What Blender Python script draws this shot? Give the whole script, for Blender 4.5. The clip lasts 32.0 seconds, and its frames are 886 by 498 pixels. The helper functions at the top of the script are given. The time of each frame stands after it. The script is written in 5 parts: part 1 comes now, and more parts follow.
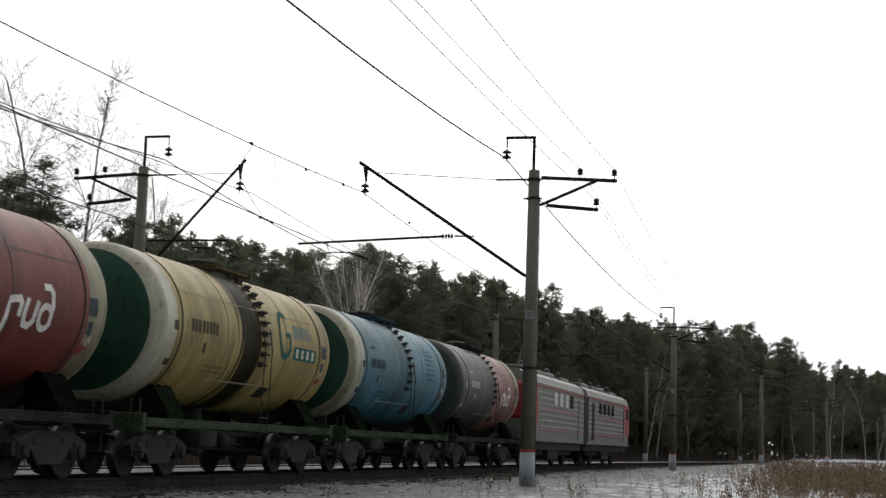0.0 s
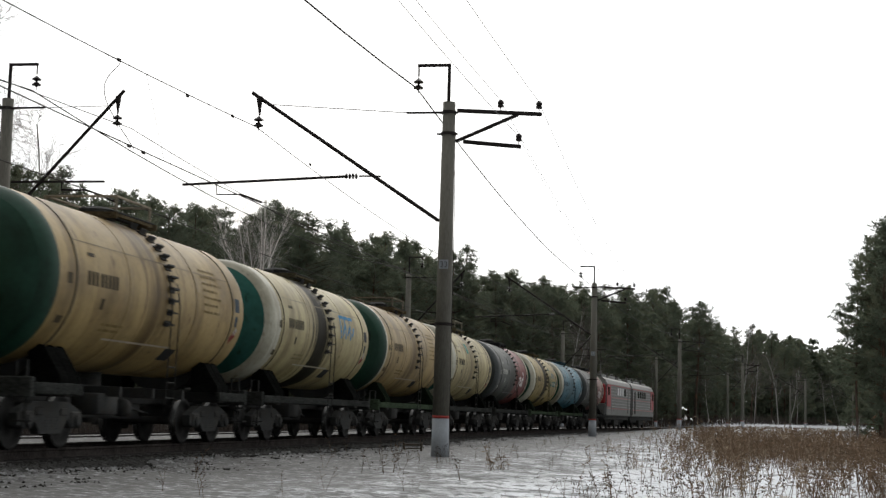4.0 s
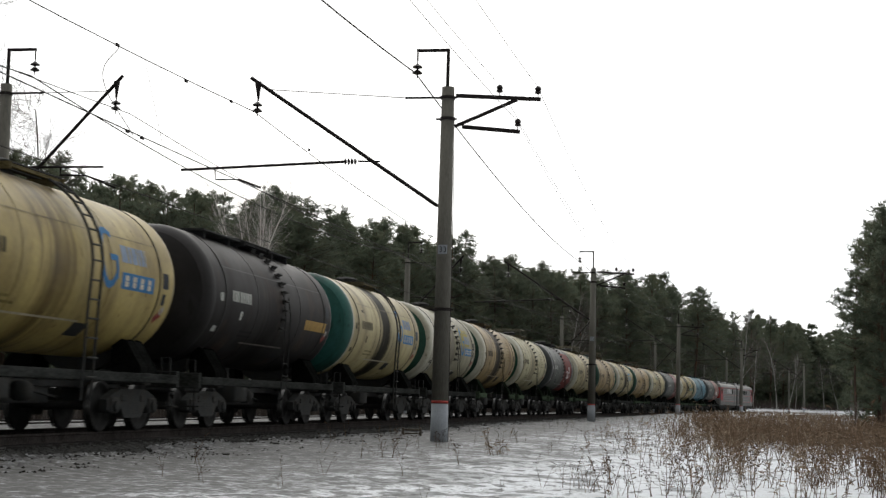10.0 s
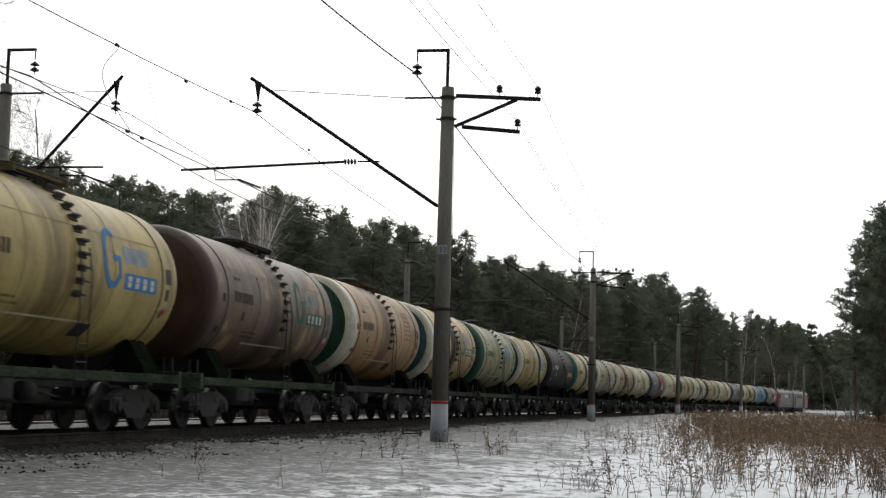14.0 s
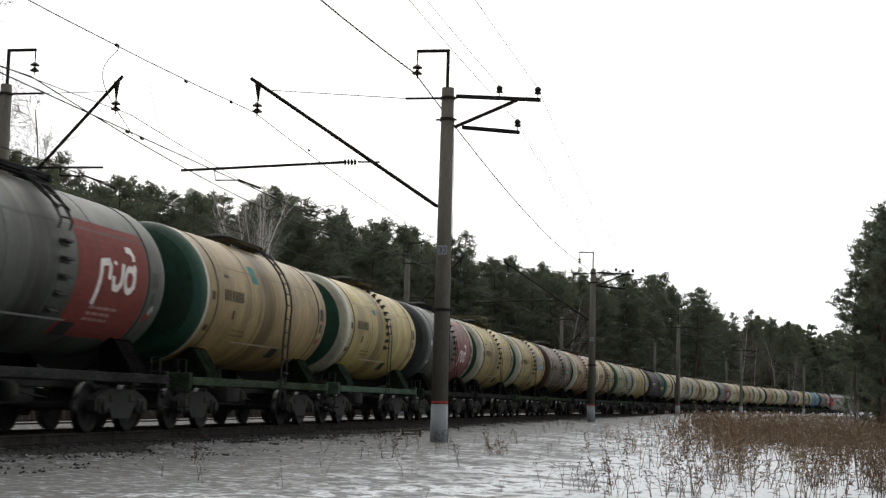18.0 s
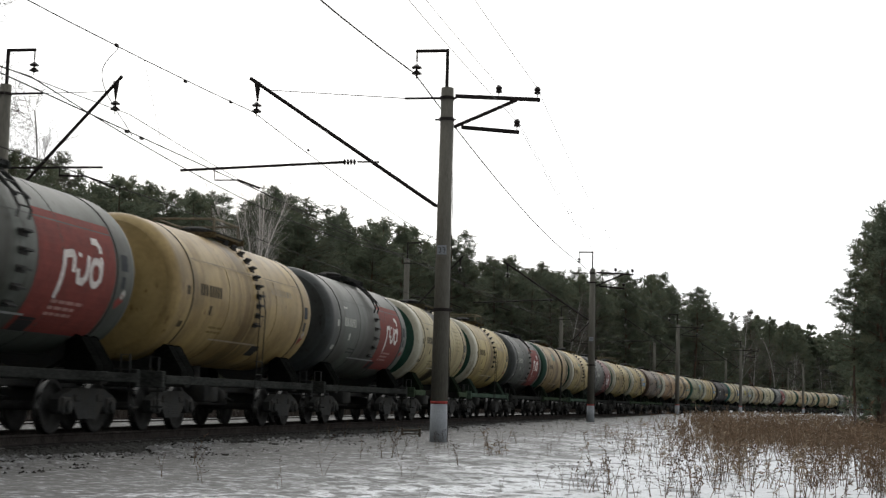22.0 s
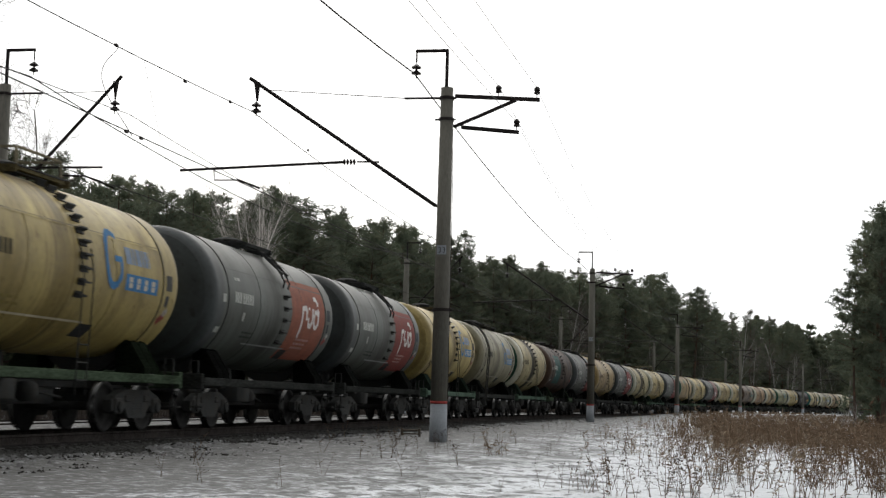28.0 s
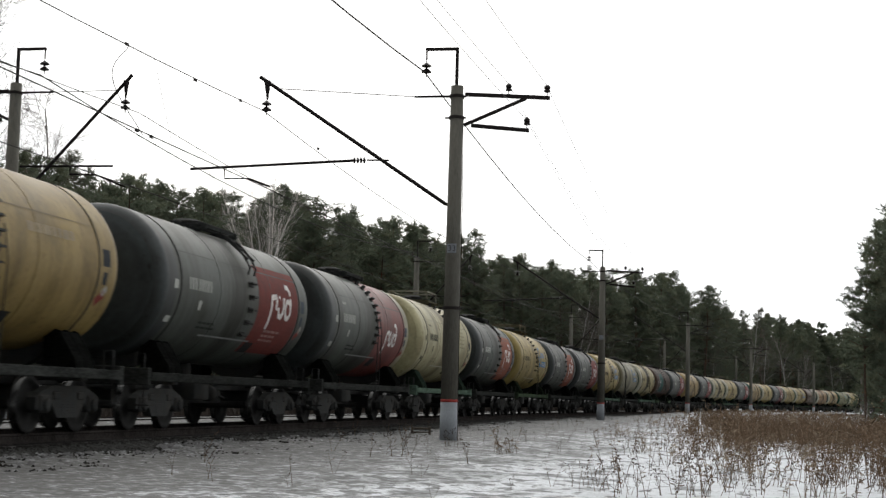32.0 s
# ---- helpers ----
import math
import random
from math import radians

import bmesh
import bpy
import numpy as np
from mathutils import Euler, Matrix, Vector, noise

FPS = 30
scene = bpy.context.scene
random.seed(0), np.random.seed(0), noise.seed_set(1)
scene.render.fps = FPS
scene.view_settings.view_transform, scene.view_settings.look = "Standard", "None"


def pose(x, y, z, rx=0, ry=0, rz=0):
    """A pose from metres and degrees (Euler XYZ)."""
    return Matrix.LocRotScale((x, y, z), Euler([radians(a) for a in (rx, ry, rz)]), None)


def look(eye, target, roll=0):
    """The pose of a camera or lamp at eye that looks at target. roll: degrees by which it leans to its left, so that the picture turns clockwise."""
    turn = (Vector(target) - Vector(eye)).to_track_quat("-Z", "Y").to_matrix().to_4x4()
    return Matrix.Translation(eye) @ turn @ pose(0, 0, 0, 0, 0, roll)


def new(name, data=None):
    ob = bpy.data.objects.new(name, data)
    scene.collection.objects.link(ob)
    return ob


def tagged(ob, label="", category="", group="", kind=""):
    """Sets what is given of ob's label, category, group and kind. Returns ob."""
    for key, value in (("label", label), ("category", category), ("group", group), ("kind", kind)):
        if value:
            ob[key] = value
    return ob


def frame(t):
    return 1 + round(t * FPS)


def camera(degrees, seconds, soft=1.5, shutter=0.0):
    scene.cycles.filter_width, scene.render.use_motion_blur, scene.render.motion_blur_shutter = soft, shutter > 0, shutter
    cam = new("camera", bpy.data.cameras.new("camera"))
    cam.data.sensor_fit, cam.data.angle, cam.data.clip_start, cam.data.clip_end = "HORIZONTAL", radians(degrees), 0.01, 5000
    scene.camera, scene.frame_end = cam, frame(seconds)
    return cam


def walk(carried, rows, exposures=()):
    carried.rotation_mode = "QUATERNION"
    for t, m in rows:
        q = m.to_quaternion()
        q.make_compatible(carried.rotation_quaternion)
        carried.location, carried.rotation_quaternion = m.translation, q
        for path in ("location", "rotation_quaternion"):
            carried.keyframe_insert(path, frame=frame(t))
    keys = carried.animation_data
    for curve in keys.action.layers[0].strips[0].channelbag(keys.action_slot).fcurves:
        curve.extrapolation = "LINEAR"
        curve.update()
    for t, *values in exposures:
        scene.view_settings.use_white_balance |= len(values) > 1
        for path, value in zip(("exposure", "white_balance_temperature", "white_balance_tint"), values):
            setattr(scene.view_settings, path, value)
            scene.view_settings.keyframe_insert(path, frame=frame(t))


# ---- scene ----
# The railway's frame: z = 0 at the rail heads. The near track runs along +y at x = -TRACK_X, and bends to the right past BEND_AT.
TRACK_X, BEND_AT, BEND_R = 12.29, 65.4, 1096.0
EYE_Z = 0.748

# seconds, eye x, eye y, heading to the right of +y, tilt up, roll (degrees)
PATH = [
    (0, 0.94, -4.98, -14.22, 7.44, 1.80),
    (0.5, 0.134, -0.585, -12.952, 7.206, 1.53),
    (1, -0, 0, -11.245, 6.413, 1.522),
    (1.5, -0, 0, -10.704, 6.167, 1.526),
    (2, -0, 0, -10.759, 6.283, 1.533),
    (2.5, -0, 0, -10.823, 6.324, 1.542),
    (3, -0, 0, -10.857, 6.354, 1.541),
    (3.5, -0, 0, -10.914, 6.341, 1.548),
    (5.5, -0, 0, -10.855, 5.71, 1.506),
    (6, -0, 0, -10.852, 5.547, 1.515),
    (6.5, -0, 0, -10.86, 5.672, 1.518),
    (7, -0, 0, -10.861, 5.7, 1.502),
    (9, -0, 0, -10.859, 5.71, 1.502),
    (11, -0, 0, -10.85, 5.71, 1.502),
    (13, -0, 0, -10.847, 5.711, 1.485),
    (17, -0, 0, -10.854, 5.73, 1.509),
    (19, -0, 0, -10.843, 5.732, 1.518),
    (21, -0, 0, -10.832, 5.726, 1.509),
    (23, -0, 0, -10.825, 5.731, 1.504),
    (25, -0, 0, -10.819, 5.721, 1.504),
    (28, -0, 0, -10.817, 5.728, 1.507),
    (30, -0, 0, -10.817, 5.731, 1.514),
    (31, -0, 0, -10.822, 5.724, 1.512),
    (31.5, -0, 0, -10.847, 5.71, 1.49),
    (32, -0, 0, -11.203, 5.655, 1.501),
]

cam = camera(32.70, 32.0, soft=1.35, shutter=0.25)
walk(cam, [(t, pose(x, y, EYE_Z, 0, 0, -head) @ pose(0, 0, 0, 90 + tilt) @ pose(0, 0, 0, 0, 0, roll))
           for t, x, y, head, tilt, roll in PATH],
     exposures=[(0.0, 0.12), (0.3, 0.14), (1.0, 0.31), (32.0, 0.32)])

# ---- sky and light: an overcast winter day ----
world = bpy.data.worlds.new("overcast_sky")
scene.world = world
world.use_nodes = True
wn, wl = world.node_tree.nodes, world.node_tree.links
sky = wn.new("ShaderNodeTexSky")
sky.sky_type, sky.sun_disc = "NISHITA", False
sky.sun_elevation, sky.sun_rotation = radians(30), radians(-14)
coord = wn.new("ShaderNodeTexCoord")
cloud_map = wn.new("ShaderNodeMapping")
cloud_map.inputs["Scale"].default_value = (1.0, 1.0, 2.6)
cloud = wn.new("ShaderNodeTexNoise")
cloud.inputs["Scale"].default_value, cloud.inputs["Detail"].default_value = 2.2, 5
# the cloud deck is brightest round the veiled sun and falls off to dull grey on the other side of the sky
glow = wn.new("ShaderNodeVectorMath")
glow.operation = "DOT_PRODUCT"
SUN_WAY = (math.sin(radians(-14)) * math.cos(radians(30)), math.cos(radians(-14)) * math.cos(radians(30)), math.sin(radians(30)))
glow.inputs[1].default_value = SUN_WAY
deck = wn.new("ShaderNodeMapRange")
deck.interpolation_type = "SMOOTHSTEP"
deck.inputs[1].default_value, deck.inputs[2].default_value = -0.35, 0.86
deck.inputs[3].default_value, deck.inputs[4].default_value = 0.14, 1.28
ramp = wn.new("ShaderNodeValToRGB")
ramp.color_ramp.elements[0].position, ramp.color_ramp.elements[1].position = 0.30, 0.68
ramp.color_ramp.elements[0].color = (0.80, 0.82, 0.85, 1)
ramp.color_ramp.elements[1].color = (1.06, 1.04, 1.00, 1)
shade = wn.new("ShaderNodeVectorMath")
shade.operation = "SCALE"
mix = wn.new("ShaderNodeMix")
mix.data_type = "RGBA"
mix.inputs["Factor"].default_value = 0.97
wl.new(coord.outputs["Generated"], cloud_map.inputs["Vector"])
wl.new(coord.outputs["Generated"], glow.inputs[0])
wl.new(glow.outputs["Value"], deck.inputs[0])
wl.new(cloud_map.outputs[0], cloud.inputs["Vector"])
wl.new(cloud.outputs[0], ramp.inputs[0])
wl.new(ramp.outputs[0], shade.inputs[0])
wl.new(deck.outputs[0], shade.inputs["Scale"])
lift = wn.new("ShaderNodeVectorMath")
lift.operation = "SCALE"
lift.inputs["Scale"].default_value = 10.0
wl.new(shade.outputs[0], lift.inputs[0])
wl.new(sky.outputs[0], mix.inputs[6])
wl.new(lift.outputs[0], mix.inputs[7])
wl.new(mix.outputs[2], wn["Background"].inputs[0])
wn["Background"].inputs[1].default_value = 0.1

sun = new("sun", bpy.data.lights.new("sun", "SUN"))
sun.data.energy, sun.data.angle, sun.data.color = 0.5, radians(40), (1.0, 0.97, 0.92)
sun.matrix_world = look([40 * c for c in SUN_WAY], (0, 0, 0))


# ---- materials ----
def shader(name, color, rough=0.6, metal=0.0, var=0.25, scale=4.0, bump=0.0, bump_scale=40.0, second=None, cover=0.5, stretch=(1, 1, 1),
           own=False, per="object", gloss=0.3):
    """A surface with variation at two scales. second: a colour for patches that cover that share. own: base colour from the object's own colour."""
    m = bpy.data.materials.new(name)
    m.use_nodes = True
    n, l = m.node_tree.nodes, m.node_tree.links
    b = n["Principled BSDF"]
    b.inputs["Metallic"].default_value = metal
    b.inputs["Specular IOR Level"].default_value = gloss
    tc = n.new("ShaderNodeTexCoord")
    mp = n.new("ShaderNodeMapping")
    mp.inputs["Scale"].default_value = stretch
    l.new(tc.outputs["Object"], mp.inputs["Vector"])
    big, small = n.new("ShaderNodeTexNoise"), n.new("ShaderNodeTexNoise")
    for tex, k in ((big, scale), (small, scale * 9)):
        tex.inputs["Scale"].default_value, tex.inputs["Detail"].default_value = k, 5
        l.new(mp.outputs[0], tex.inputs["Vector"])
    info = n.new("ShaderNodeObjectInfo")
    if own:
        base = info.outputs["Color"]
    else:
        rgb = n.new("ShaderNodeRGB")
        rgb.outputs[0].default_value = (*color, 1)
        base = rgb.outputs[0]
    if second:
        edge = n.new("ShaderNodeMapRange")
        edge.inputs[1].default_value, edge.inputs[2].default_value = 0.62 - cover * 0.3, 0.70 - cover * 0.3
        l.new(big.outputs[0], edge.inputs[0])
        mx = n.new("ShaderNodeMix")
        mx.data_type = "RGBA"
        l.new(edge.outputs[0], mx.inputs["Factor"])
        l.new(base, mx.inputs[6])
        mx.inputs[7].default_value = (*second, 1)
        base = mx.outputs[2]
    add = n.new("ShaderNodeMath")
    add.operation = "ADD"
    l.new(big.outputs[0], add.inputs[0])
    l.new(small.outputs[0], add.inputs[1])
    rng = n.new("ShaderNodeMapRange")
    rng.inputs[1].default_value, rng.inputs[2].default_value = 0.7, 1.3
    rng.inputs[3].default_value, rng.inputs[4].default_value = 1 - var, 1 + var
    l.new(add.outputs[0], rng.inputs[0])
    fac = rng.outputs[0]
    if per:
        geo = n.new("ShaderNodeNewGeometry")
        r2 = n.new("ShaderNodeMapRange")
        r2.inputs[3].default_value, r2.inputs[4].default_value = 1 - var * 0.5, 1 + var * 0.5
        l.new(info.outputs["Random"] if per == "object" else geo.outputs["Random Per Island"], r2.inputs[0])
        mu = n.new("ShaderNodeMath")
        mu.operation = "MULTIPLY"
        l.new(fac, mu.inputs[0])
        l.new(r2.outputs[0], mu.inputs[1])
        fac = mu.outputs[0]
    hs = n.new("ShaderNodeVectorMath")
    hs.operation = "SCALE"
    l.new(base, hs.inputs[0])
    l.new(fac, hs.inputs["Scale"])
    l.new(hs.outputs[0], b.inputs["Base Color"])
    rr = n.new("ShaderNodeMapRange")
    rr.inputs[3].default_value, rr.inputs[4].default_value = max(0.05, rough - 0.12), min(1, rough + 0.12)
    l.new(big.outputs[0], rr.inputs[0])
    l.new(rr.outputs[0], b.inputs["Roughness"])
    if bump:
        bt = n.new("ShaderNodeTexNoise")
        bt.inputs["Scale"].default_value, bt.inputs["Detail"].default_value = bump_scale, 4
        l.new(mp.outputs[0], bt.inputs["Vector"])
        bp = n.new("ShaderNodeBump")
        bp.inputs["Strength"].default_value, bp.inputs["Distance"].default_value = 0.8, bump
        l.new(bt.outputs[0], bp.inputs["Height"])
        l.new(bp.outputs[0], b.inputs["Normal"])
    return m


def tank_paint(name, spill=0.0, flakes=None, oil=(0.02, 0.021, 0.024), dense=0.97, gloss=0.2):
    """Old tank paint in the object's own colour, with run-down streaks and, where spill is set, oil spilt from the hatch."""
    m = shader(name, (0.5, 0.5, 0.5), 0.52, var=0.16, scale=1.1, own=True, gloss=gloss, second=flakes, cover=0.2)
    n, l = m.node_tree.nodes, m.node_tree.links
    b = n["Principled BSDF"]
    base = b.inputs["Base Color"].links[0].from_socket
    tc = n.new("ShaderNodeTexCoord")
    info = n.new("ShaderNodeObjectInfo")
    shift = n.new("ShaderNodeVectorMath")
    shift.operation = "MULTIPLY_ADD"
    shift.inputs[1].default_value = (1, 1, 1)
    l.new(tc.outputs["Object"], shift.inputs[0])
    far = n.new("ShaderNodeVectorMath")
    far.operation = "SCALE"
    far.inputs[0].default_value = (0, 40, 40)
    l.new(info.outputs["Random"], far.inputs["Scale"])
    l.new(far.outputs[0], shift.inputs[2])

    def streak(sc, lo, hi, color, most):
        mp = n.new("ShaderNodeMapping")
        mp.inputs["Scale"].default_value = sc
        l.new(shift.outputs[0], mp.inputs["Vector"])
        t = n.new("ShaderNodeTexNoise")
        t.inputs["Scale"].default_value, t.inputs["Detail"].default_value = 1.0, 6
        l.new(mp.outputs[0], t.inputs["Vector"])
        r = n.new("ShaderNodeMapRange")
        r.inputs[1].default_value, r.inputs[2].default_value, r.inputs[4].default_value = lo, hi, most
        l.new(t.outputs[0], r.inputs[0])
        return r.outputs[0], color

    layers = [streak((0.22, 2.6, 0.30), 0.44, 0.72, (0.36, 0.32, 0.26), 0.7),
              streak((0.8, 0.7, 0.8), 0.43, 0.68, (0.42, 0.375, 0.30), 0.7),
              streak((6.0, 6.0, 3.0), 0.63, 0.72, (0.33, 0.23, 0.15), 0.65)]
    if spill:
        sep = n.new("ShaderNodeSeparateXYZ")
        l.new(tc.outputs["Object"], sep.inputs[0])
        wob = n.new("ShaderNodeTexNoise")
        wob.inputs["Scale"].default_value, wob.inputs["Detail"].default_value = 1.0, 7
        runs = n.new("ShaderNodeMapping")
        runs.inputs["Scale"].default_value = (0.5, 7.0, 0.5)
        l.new(shift.outputs[0], runs.inputs["Vector"])
        l.new(runs.outputs[0], wob.inputs["Vector"])
        ab = n.new("ShaderNodeMath")
        ab.operation = "ABSOLUTE"
        off = n.new("ShaderNodeMath")
        off.operation = "SUBTRACT"
        off.inputs[1].default_value = -0.42
        l.new(sep.outputs[1], off.inputs[0])
        l.new(off.outputs[0], ab.inputs[0])
        dist = n.new("ShaderNodeMath")
        dist.operation = "MULTIPLY_ADD"
        l.new(wob.outputs[0], dist.inputs[0])
        dist.inputs[1].default_value = -2.2
        l.new(ab.outputs[0], dist.inputs[2])
        r = n.new("ShaderNodeMapRange")
        r.inputs[1].default_value, r.inputs[2].default_value = spill - 0.85, spill - 1.30
        r.inputs[4].default_value = dense
        l.new(dist.outputs[0], r.inputs[0])
        layers.append((r.outputs[0], oil))
        dull = n.new("ShaderNodeMapRange")
        dull.inputs[3].default_value, dull.inputs[4].default_value = gloss, 0.03 if dense > 0.9 else 0.7 * gloss
        l.new(r.outputs[0], dull.inputs[0])
        l.new(dull.outputs[0], b.inputs["Specular IOR Level"])
    for fac, color in layers:
        mx = n.new("ShaderNodeMix")
        mx.data_type, mx.blend_type = "RGBA", "MULTIPLY"
        l.new(fac, mx.inputs["Factor"])
        l.new(base, mx.inputs[6])
        mx.inputs[7].default_value = (*color, 1)
        base = mx.outputs[2]
    l.new(base, b.inputs["Base Color"])
    return m


TANK = tank_paint("worn_tank_paint", 0.42, None, (0.36, 0.32, 0.27), 0.75)
TANK_FLAKED = tank_paint("flaking_tank_paint", 0.5, (0.24, 0.17, 0.09), (0.25, 0.21, 0.17), 0.85)
TANK_DULL = tank_paint("dull_dark_tank_paint", 0.5, (0.034, 0.026, 0.022), (0.4, 0.36, 0.33), 0.7, 0.05)
TANK_SPILT = tank_paint("worn_tank_paint_with_spilt_oil", 0.72)
DARK_STEEL = shader("grimy_black_steel", (0.054, 0.056, 0.055), 0.85, var=0.3, scale=5, second=(0.050, 0.049, 0.046), cover=0.5, gloss=0.05)
FRAME_STEEL = shader("grimy_underframe_paint", (0.5, 0.5, 0.5), 0.6, var=0.55, scale=1.6, own=True, stretch=(1, 0.5, 2), gloss=0.0)
WHEEL_STEEL = shader("rolled_wheel_steel", (0.042, 0.042, 0.041), 0.85, 0.0, var=0.3, scale=6, gloss=0.05)
TREAD_STEEL = shader("bright_wheel_tread", (0.06, 0.06, 0.058), 0.24, 1.0, var=0.2, scale=6)
RAIL_STEEL = shader("rusty_rail_steel", (0.040, 0.036, 0.034), 0.9, 0.0, var=0.4, scale=3, gloss=0.0)
CONCRETE = shader("weathered_concrete", (0.145, 0.14, 0.118), 0.9, var=0.22, scale=1.6, bump=0.01, bump_scale=30, stretch=(2, 2, 0.5))
PAINT_LIGHT = shader("pale_grey_pole_paint", (0.34, 0.37, 0.40), 0.8, var=0.15, scale=3)
PAINT_RED = shader("faded_red_paint", (0.42, 0.06, 0.05), 0.7, var=0.2, scale=5)
BLACK_IRON = shader("dark_rusty_iron", (0.022, 0.017, 0.016), 0.7, 0.2, var=0.3, scale=6)
GLASS_DARK = shader("brown_glazed_porcelain", (0.02, 0.015, 0.014), 0.25, var=0.2, scale=8)
WIRE = shader("oxidised_copper_wire", (0.025, 0.022, 0.02), 0.8, 0.0, var=0.2, scale=3)
WIRE_THIN = shader("aluminium_line_wire", (0.10, 0.10, 0.10), 0.8, 0.0, var=0.2, scale=3)


def snow_material():
    """Crusted snow: clean in the field, sooty with bare icy streaks towards the track."""
    m = shader("old_grey_snow", (0.65, 0.675, 0.705), 0.75, var=0.12, scale=0.5, bump=0.12, bump_scale=3.0, stretch=(0.9, 1.1, 1), per="")
    n, l = m.node_tree.nodes, m.node_tree.links
    b = n["Principled BSDF"]
    base = b.inputs["Base Color"].links[0].from_socket
    tc = n.new("ShaderNodeTexCoord")
    sep = n.new("ShaderNodeSeparateXYZ")
    l.new(tc.outputs["Object"], sep.inputs[0])
    near = n.new("ShaderNodeMapRange")
    near.inputs[1].default_value, near.inputs[2].default_value = -9.0, -0.5
    near.inputs[3].default_value, near.inputs[4].default_value = 0.28, -0.21
    l.new(sep.outputs[0], near.inputs[0])
    for sc, stretch, lo, hi, color, most in ((0.35, (1, 1, 1), 0.42, 0.66, (0.225, 0.238, 0.243), 0.92), (0.9, (1.5, 0.8, 1), 0.50, 0.57, (0.105, 0.11, 0.11), 0.8),
                                             (2.6, (1.5, 0.7, 1), 0.51, 0.57, (0.07, 0.073, 0.072), 0.85), (7.0, (0.7, 1.0, 1), 0.54, 0.62, (0.60, 0.62, 0.64), 0.5), (14.0, (0.8, 1.0, 1), 0.54, 0.60, (0.06, 0.058, 0.055), 0.75)):
        mp = n.new("ShaderNodeMapping")
        mp.inputs["Scale"].default_value = stretch
        l.new(tc.outputs["Object"], mp.inputs["Vector"])
        t = n.new("ShaderNodeTexNoise")
        t.inputs["Scale"].default_value, t.inputs["Detail"].default_value = sc, 7
        l.new(mp.outputs[0], t.inputs["Vector"])
        ad = n.new("ShaderNodeMath")
        ad.operation = "MULTIPLY_ADD"
        l.new(near.outputs[0], ad.inputs[0])
        ad.inputs[1].default_value = 1.0 if sc < 0.5 else 0.0 if sc == 7.0 else 0.5
        l.new(t.outputs[0], ad.inputs[2])
        r = n.new("ShaderNodeMapRange")
        r.inputs[1].default_value, r.inputs[2].default_value, r.inputs[4].default_value = lo, hi, most
        l.new(ad.outputs[0], r.inputs[0])
        mx = n.new("ShaderNodeMix")
        mx.data_type = "RGBA"
        l.new(r.outputs[0], mx.inputs["Factor"])
        l.new(base, mx.inputs[6])
        mx.inputs[7].default_value = (*color, 1)
        base = mx.outputs[2]
    l.new(base, b.inputs["Base Color"])
    return m


SNOW = snow_material()
CRUST = shader("dirty_snow_crust", (0.19, 0.195, 0.198), 0.85, var=0.35, scale=3.5, bump=0.02, bump_scale=30, second=(0.07, 0.07, 0.07), cover=0.75, per="island")
BALLAST = shader("oily_crushed_stone", (0.048, 0.048, 0.046), 1.0, var=0.6, scale=7, bump=0.05, bump_scale=22, per="", gloss=0.0)
STONE = shader("crushed_stone", (0.035, 0.034, 0.032), 0.95, var=0.6, scale=3, per="island", gloss=0.05)
SLEEPER = shader("oily_concrete_sleeper", (0.050, 0.048, 0.047), 0.95, var=0.5, scale=4, gloss=0.0)
BARK = shader("pine_bark", (0.075, 0.052, 0.038), 0.9, var=0.4, scale=3, bump=0.02, bump_scale=12, second=(0.12, 0.065, 0.035), cover=0.3, stretch=(1, 1, 0.3))
NEEDLES = shader("pine_needles", (0.128, 0.150, 0.106), 0.8, var=0.2, scale=0.5, per="island", second=(0.134, 0.144, 0.096), cover=0.35, gloss=0.1)


def let_light_through(m, share):
    """Thin leaves pass some of the light that falls on their other side."""
    n, l = m.node_tree.nodes, m.node_tree.links
    b, out = n["Principled BSDF"], n["Material Output"]
    t, mx = n.new("ShaderNodeBsdfTranslucent"), n.new("ShaderNodeMixShader")
    l.new(b.inputs["Base Color"].links[0].from_socket, t.inputs["Color"])
    mx.inputs[0].default_value = share
    l.new(b.outputs[0], mx.inputs[1])
    l.new(t.outputs[0], mx.inputs[2])
    l.new(mx.outputs[0], out.inputs["Surface"])


let_light_through(NEEDLES, 0.5)
BIRCH = shader("birch_bark", (0.50, 0.48, 0.45), 0.8, var=0.3, scale=3, second=(0.08, 0.07, 0.06), cover=0.25, stretch=(1, 1, 3))
FAN_BARK = shader("white_birch_bark", (0.85, 0.83, 0.79), 0.8, var=0.2, scale=3, second=(0.2, 0.18, 0.16), cover=0.1, stretch=(1, 1, 3))
FAN_TWIG = shader("frosty_birch_twigs", (0.74, 0.69, 0.66), 0.85, var=0.3, scale=3, per="island", gloss=0.1)
BIRCH_TWIG = shader("brown_birch_twigs", (0.17, 0.15, 0.135), 0.85, var=0.3, scale=3, per="island", gloss=0.1)
TWIG = shader("bare_twigs", (0.075, 0.062, 0.053), 0.85, var=0.3, scale=3, per="island")
DRY = shader("dry_brown_weed", (0.140, 0.096, 0.063), 0.9, var=0.6, scale=0.7, per="island", second=(0.20, 0.16, 0.115), cover=0.30, gloss=0.1)
SEED = shader("dark_seed_heads", (0.06, 0.04, 0.028), 0.9, var=0.4, scale=3, per="island")
let_light_through(DRY, 0.3)
DECAL = shader("stencilled_paint", (0.5, 0.5, 0.5), 0.7, var=0.3, scale=4, own=True, gloss=0.12)


